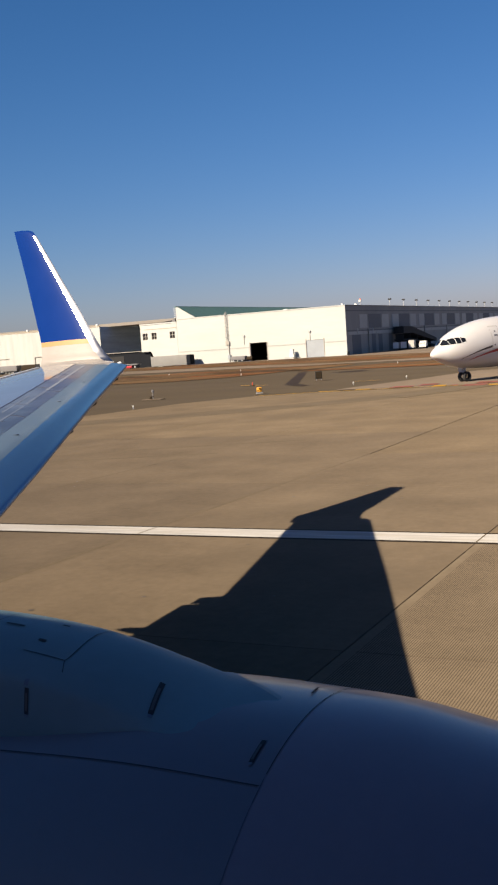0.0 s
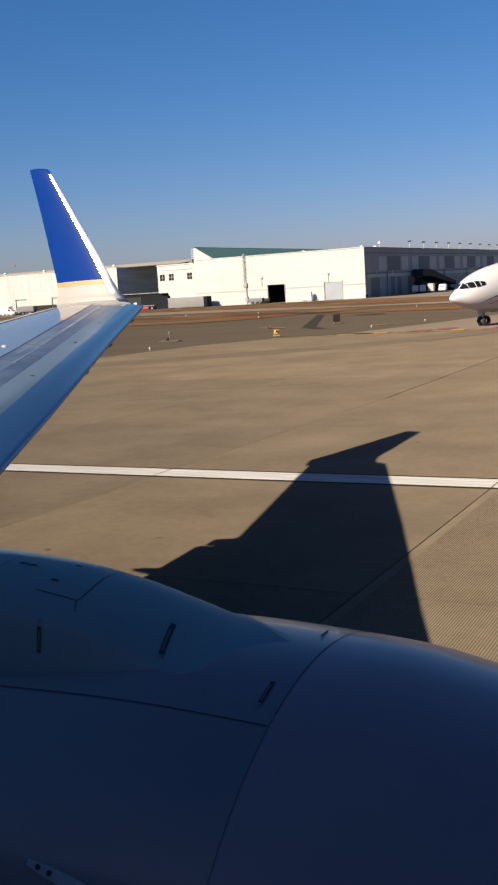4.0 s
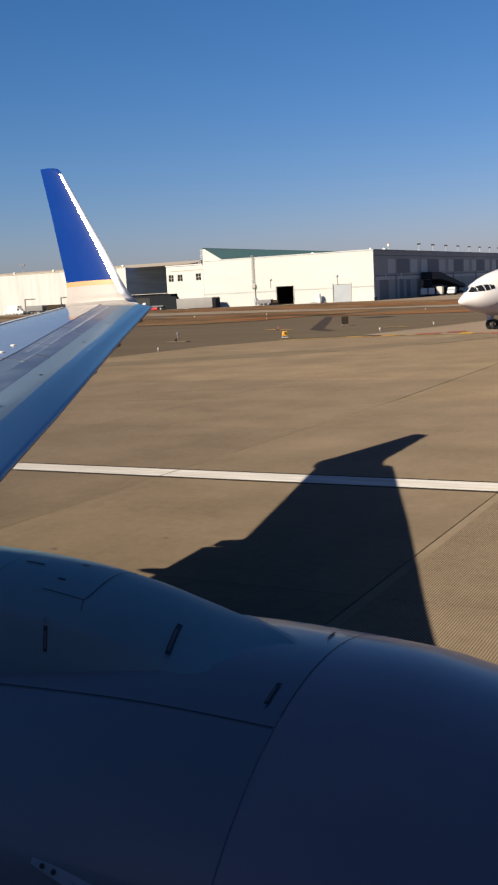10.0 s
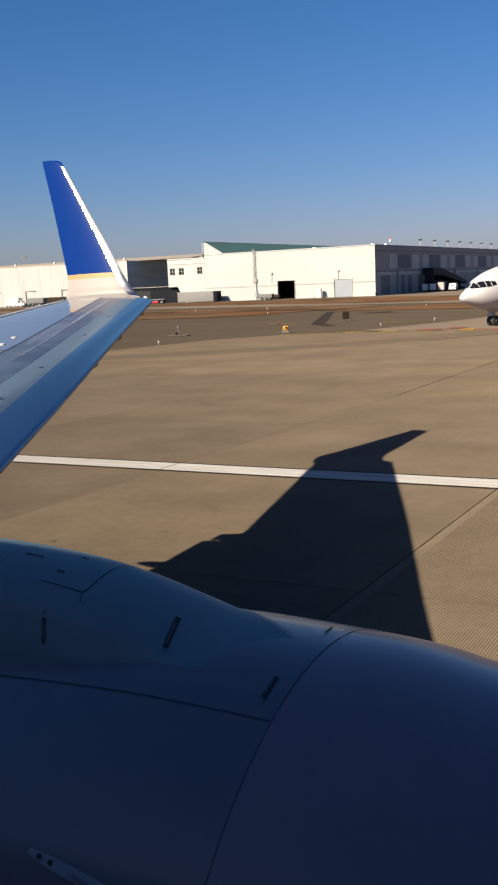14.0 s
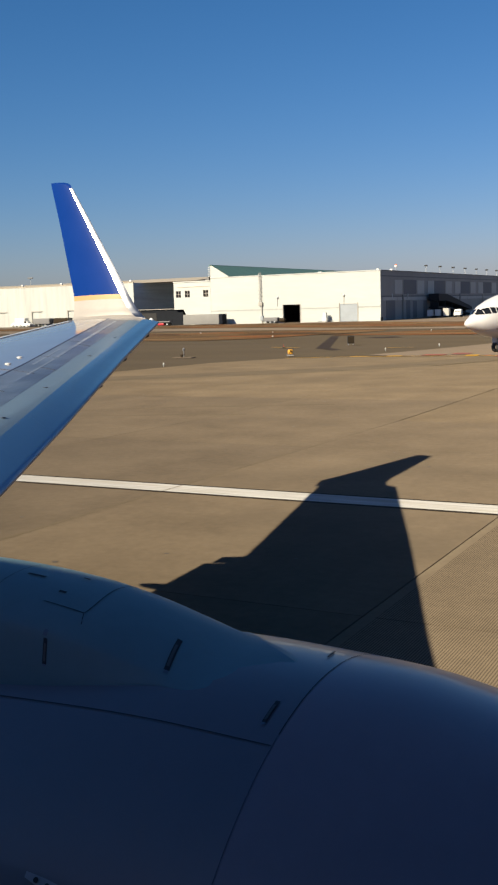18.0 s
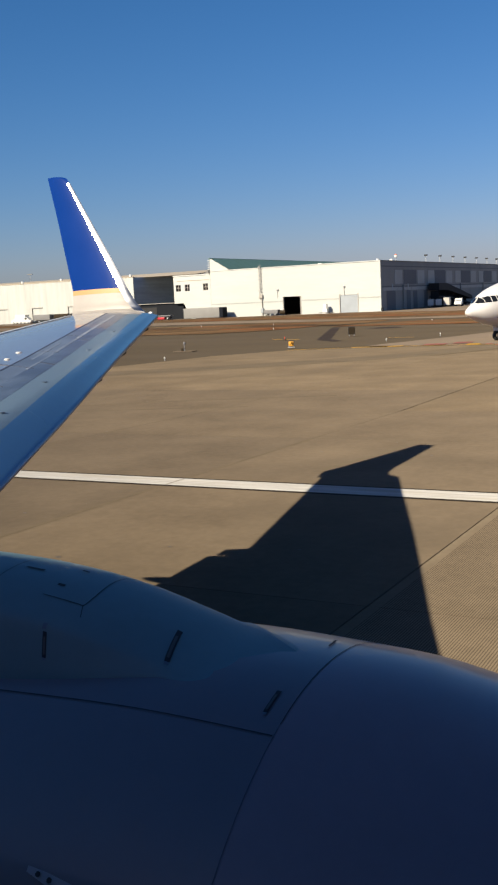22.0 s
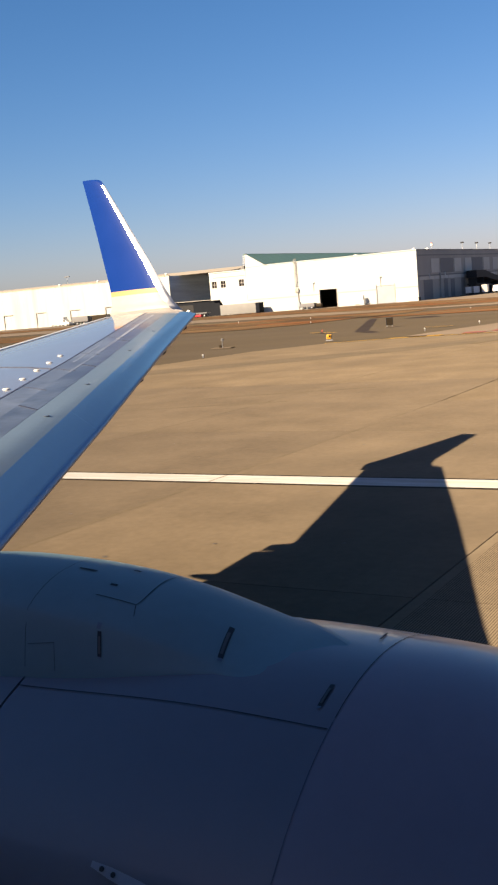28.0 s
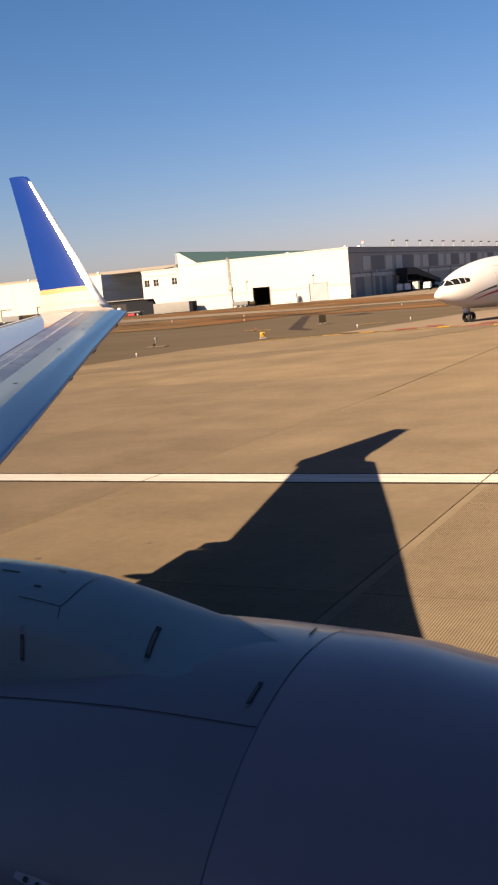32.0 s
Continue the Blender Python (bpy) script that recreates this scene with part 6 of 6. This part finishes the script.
def guard_light(at, turn=0):
    g = thing("guard_light", "orange-yellow runway guard light on two short legs", "guard light", at, turn, group="yellow guard lights")
    part("foot", boxed(-0.3, 0.3, -0.15, 0.15, 0.0, 0.06), STEEL, g)
    for s in (-0.2, 0.2):
        part("leg", tube(bmesh.new(), (s, 0, 0.05), (s, 0, 0.3), 0.03, n=6), STEEL, g)
    part("housing", boxed(-0.22, 0.22, -0.13, 0.13, 0.14, 0.54, bevel=0.07), ORANGE_YELLOW, g, "orange-yellow housing")
    part("visor", lathe([(-0.13, 0.11), (-0.22, 0.11), (-0.22, 0.095), (-0.13, 0.095)], 14, "Y", (0.06, 0, 0.4)), ORANGE_YELLOW, g, "short lamp visor")
    part("lamp", lathe([(-0.13, 0.09), (-0.15, 0.08), (-0.15, 0.0)], 14, "Y", (0.06, 0, 0.4)), SIGN_BLACK, g, "round dark lamp")
    part("lamp", lathe([(-0.13, 0.05), (-0.15, 0.045), (-0.15, 0.0)], 12, "Y", (-0.1, 0, 0.26)), SIGN_BLACK, g, "small dark lamp")
    return g


g0 = guard_light((-38.0, 79.3, -0.42), 24)
for x, y in ((-9, 82), (58, 72), (-3, 81)):
    copy_thing(g0, pose(x, y, -0.42, 0, 0, 10))
post = thing("approach_light", "slim light fitting on a pale concrete footing", "light fitting", (-47.8, 77.6, -0.46))
part("footing", boxed(-1.0, 1.0, -0.4, 0.4, -0.01, 0.05), APRON, post)
part("stem", tube(bmesh.new(), (0, 0, 0.05), (0, 0, 0.66), 0.045, n=8), WALL_DARK, post)
part("lamp", lathe([(0.62, 0.04), (0.66, 0.12), (0.82, 0.12), (0.9, 0.0)], 12, "Z"), WALL_DARK, post)
part("arm", boxed(-0.3, 0.05, -0.04, 0.04, 0.25, 0.32), BRASSY, post)
part("cable_box", boxed(-0.32, -0.12, -0.1, 0.1, 0.05, 0.3, bevel=0.02), BRASSY, post)
sock = thing("wind_cone", "small orange-red wind cone hanging on a thin pole", "windsock", (12.9, 53.8, -0.42))
part("pole", tube(bmesh.new(), (0, 0, 0), (0, 0, 2.6), 0.035, n=8), SAFETY_RED, sock)
part("sock", lathe([(1.85, 0.24), (1.5, 0.26), (1.0, 0.2), (0.7, 0.13)], 14, "Z", (0.12, 0, 0)), SAFETY_RED, sock, "limp orange-red fabric")
part("hoop", lathe([(1.83, 0.25), (1.87, 0.25)], 14, "Z", (0.12, 0, 0)), STEEL, sock)

# dry grass tufts on the island
tuft = bmesh.new()
rnd = random.Random(4)
for _ in range(9000):
    x, y = rnd.uniform(3, 46), rnd.uniform(37.2, 65)
    if not (y < 40 + (x - 2) * 2.4 and y < 52 + 0.5 * x and x < 43 + max(0, (y - 38) * 0.12)):
        continue
    a, hgt, w = rnd.uniform(0, 6.28), rnd.uniform(0.06, 0.2), rnd.uniform(0.04, 0.12)
    dx, dy = math.cos(a) * w, math.sin(a) * w
    vs = [tuft.verts.new(p) for p in ((x - dx, y - dy, -0.43), (x + dx, y + dy, -0.43), (x + dx * 0.3 + rnd.uniform(-0.08, 0.08), y + dy * 0.3, -0.43 + hgt))]
    tuft.faces.new(vs)
tg = new("dry_grass", mesh_of(tuft, "dry_grass", False))
tg.data.materials.append(STRAW)
tagged(tg, "short straw-coloured dry grass on the island", "grass", kind="stuff")

# ---- runway slabs, each with its own edges ----
SLAB = 7.62
def inside(x, y, poly):
    hit = False
    for (x0, y0), (x1, y1) in zip(poly, poly[1:] + poly[:1]):
        if (y0 > y) != (y1 > y) and x < (x1 - x0) * (y - y0) / (y1 - y0) + x0:
            hit = not hit
    return hit


slab_meshes = {}
def slab_mesh(slope, tone):
    if (slope, tone) not in slab_meshes:
        g, hh, c = 0.006, SLAB / 2, 0.006
        bm = bmesh.new()
        top = [bm.verts.new((x, y, 0)) for x, y in ((-hh + g + c, -hh + g + c), (hh - g - c, -hh + g + c), (hh - g - c, hh - g - c), (-hh + g + c, hh - g - c))]
        mid = [bm.verts.new((x, y, -c)) for x, y in ((-hh + g, -hh + g), (hh - g, -hh + g), (hh - g, hh - g), (-hh + g, hh - g))]
        low = [bm.verts.new((v.co.x, v.co.y, -0.02)) for v in mid]
        bm.faces.new(top)
        for a, b in ((top, mid), (mid, low)):
            for k in range(4):
                bm.faces.new((a[k], b[k], b[(k + 1) % 4], a[(k + 1) % 4]))
        bm.normal_update()
        bmesh.ops.recalc_face_normals(bm, faces=bm.faces)
        for v in bm.verts:
            v.co.z -= slope * v.co.y
        me = mesh_of(bm, "slab", False)
        me.materials.append(tone)
        slab_meshes[slope, tone] = me
    return slab_meshes[slope, tone]


for i in range(-8, 7):
    for k in range(-1, 7):
        x, y = -4.65 + SLAB * (i + 0.5), 11.65 + SLAB * (k + 0.5)
        corners = [(x + a * 3.6, y + b * 3.6) for a in (-1, 1) for b in (-1, 1)]
        if all(inside(cx, cy, THROAT) for cx, cy in corners):
            slope = FALL if y < 34.78 - 3 else 0.0
            # Slab colours darken leftwards, standing in for the fall of light there.
            s = new("slab", slab_mesh(slope, (GROOVED if y < 19.3 else CONCRETE) if x > -4.8 else HALF_DIM_SLAB if x > -12.3 and y < 30 else DIM_SLAB if y < 26.9 else HALF_DIM_SLAB if y < 42.2 else CONCRETE))
            s.parent = runway
            s.location = (x, y, (ground_z(y) if slope else -0.4) + 0.0)
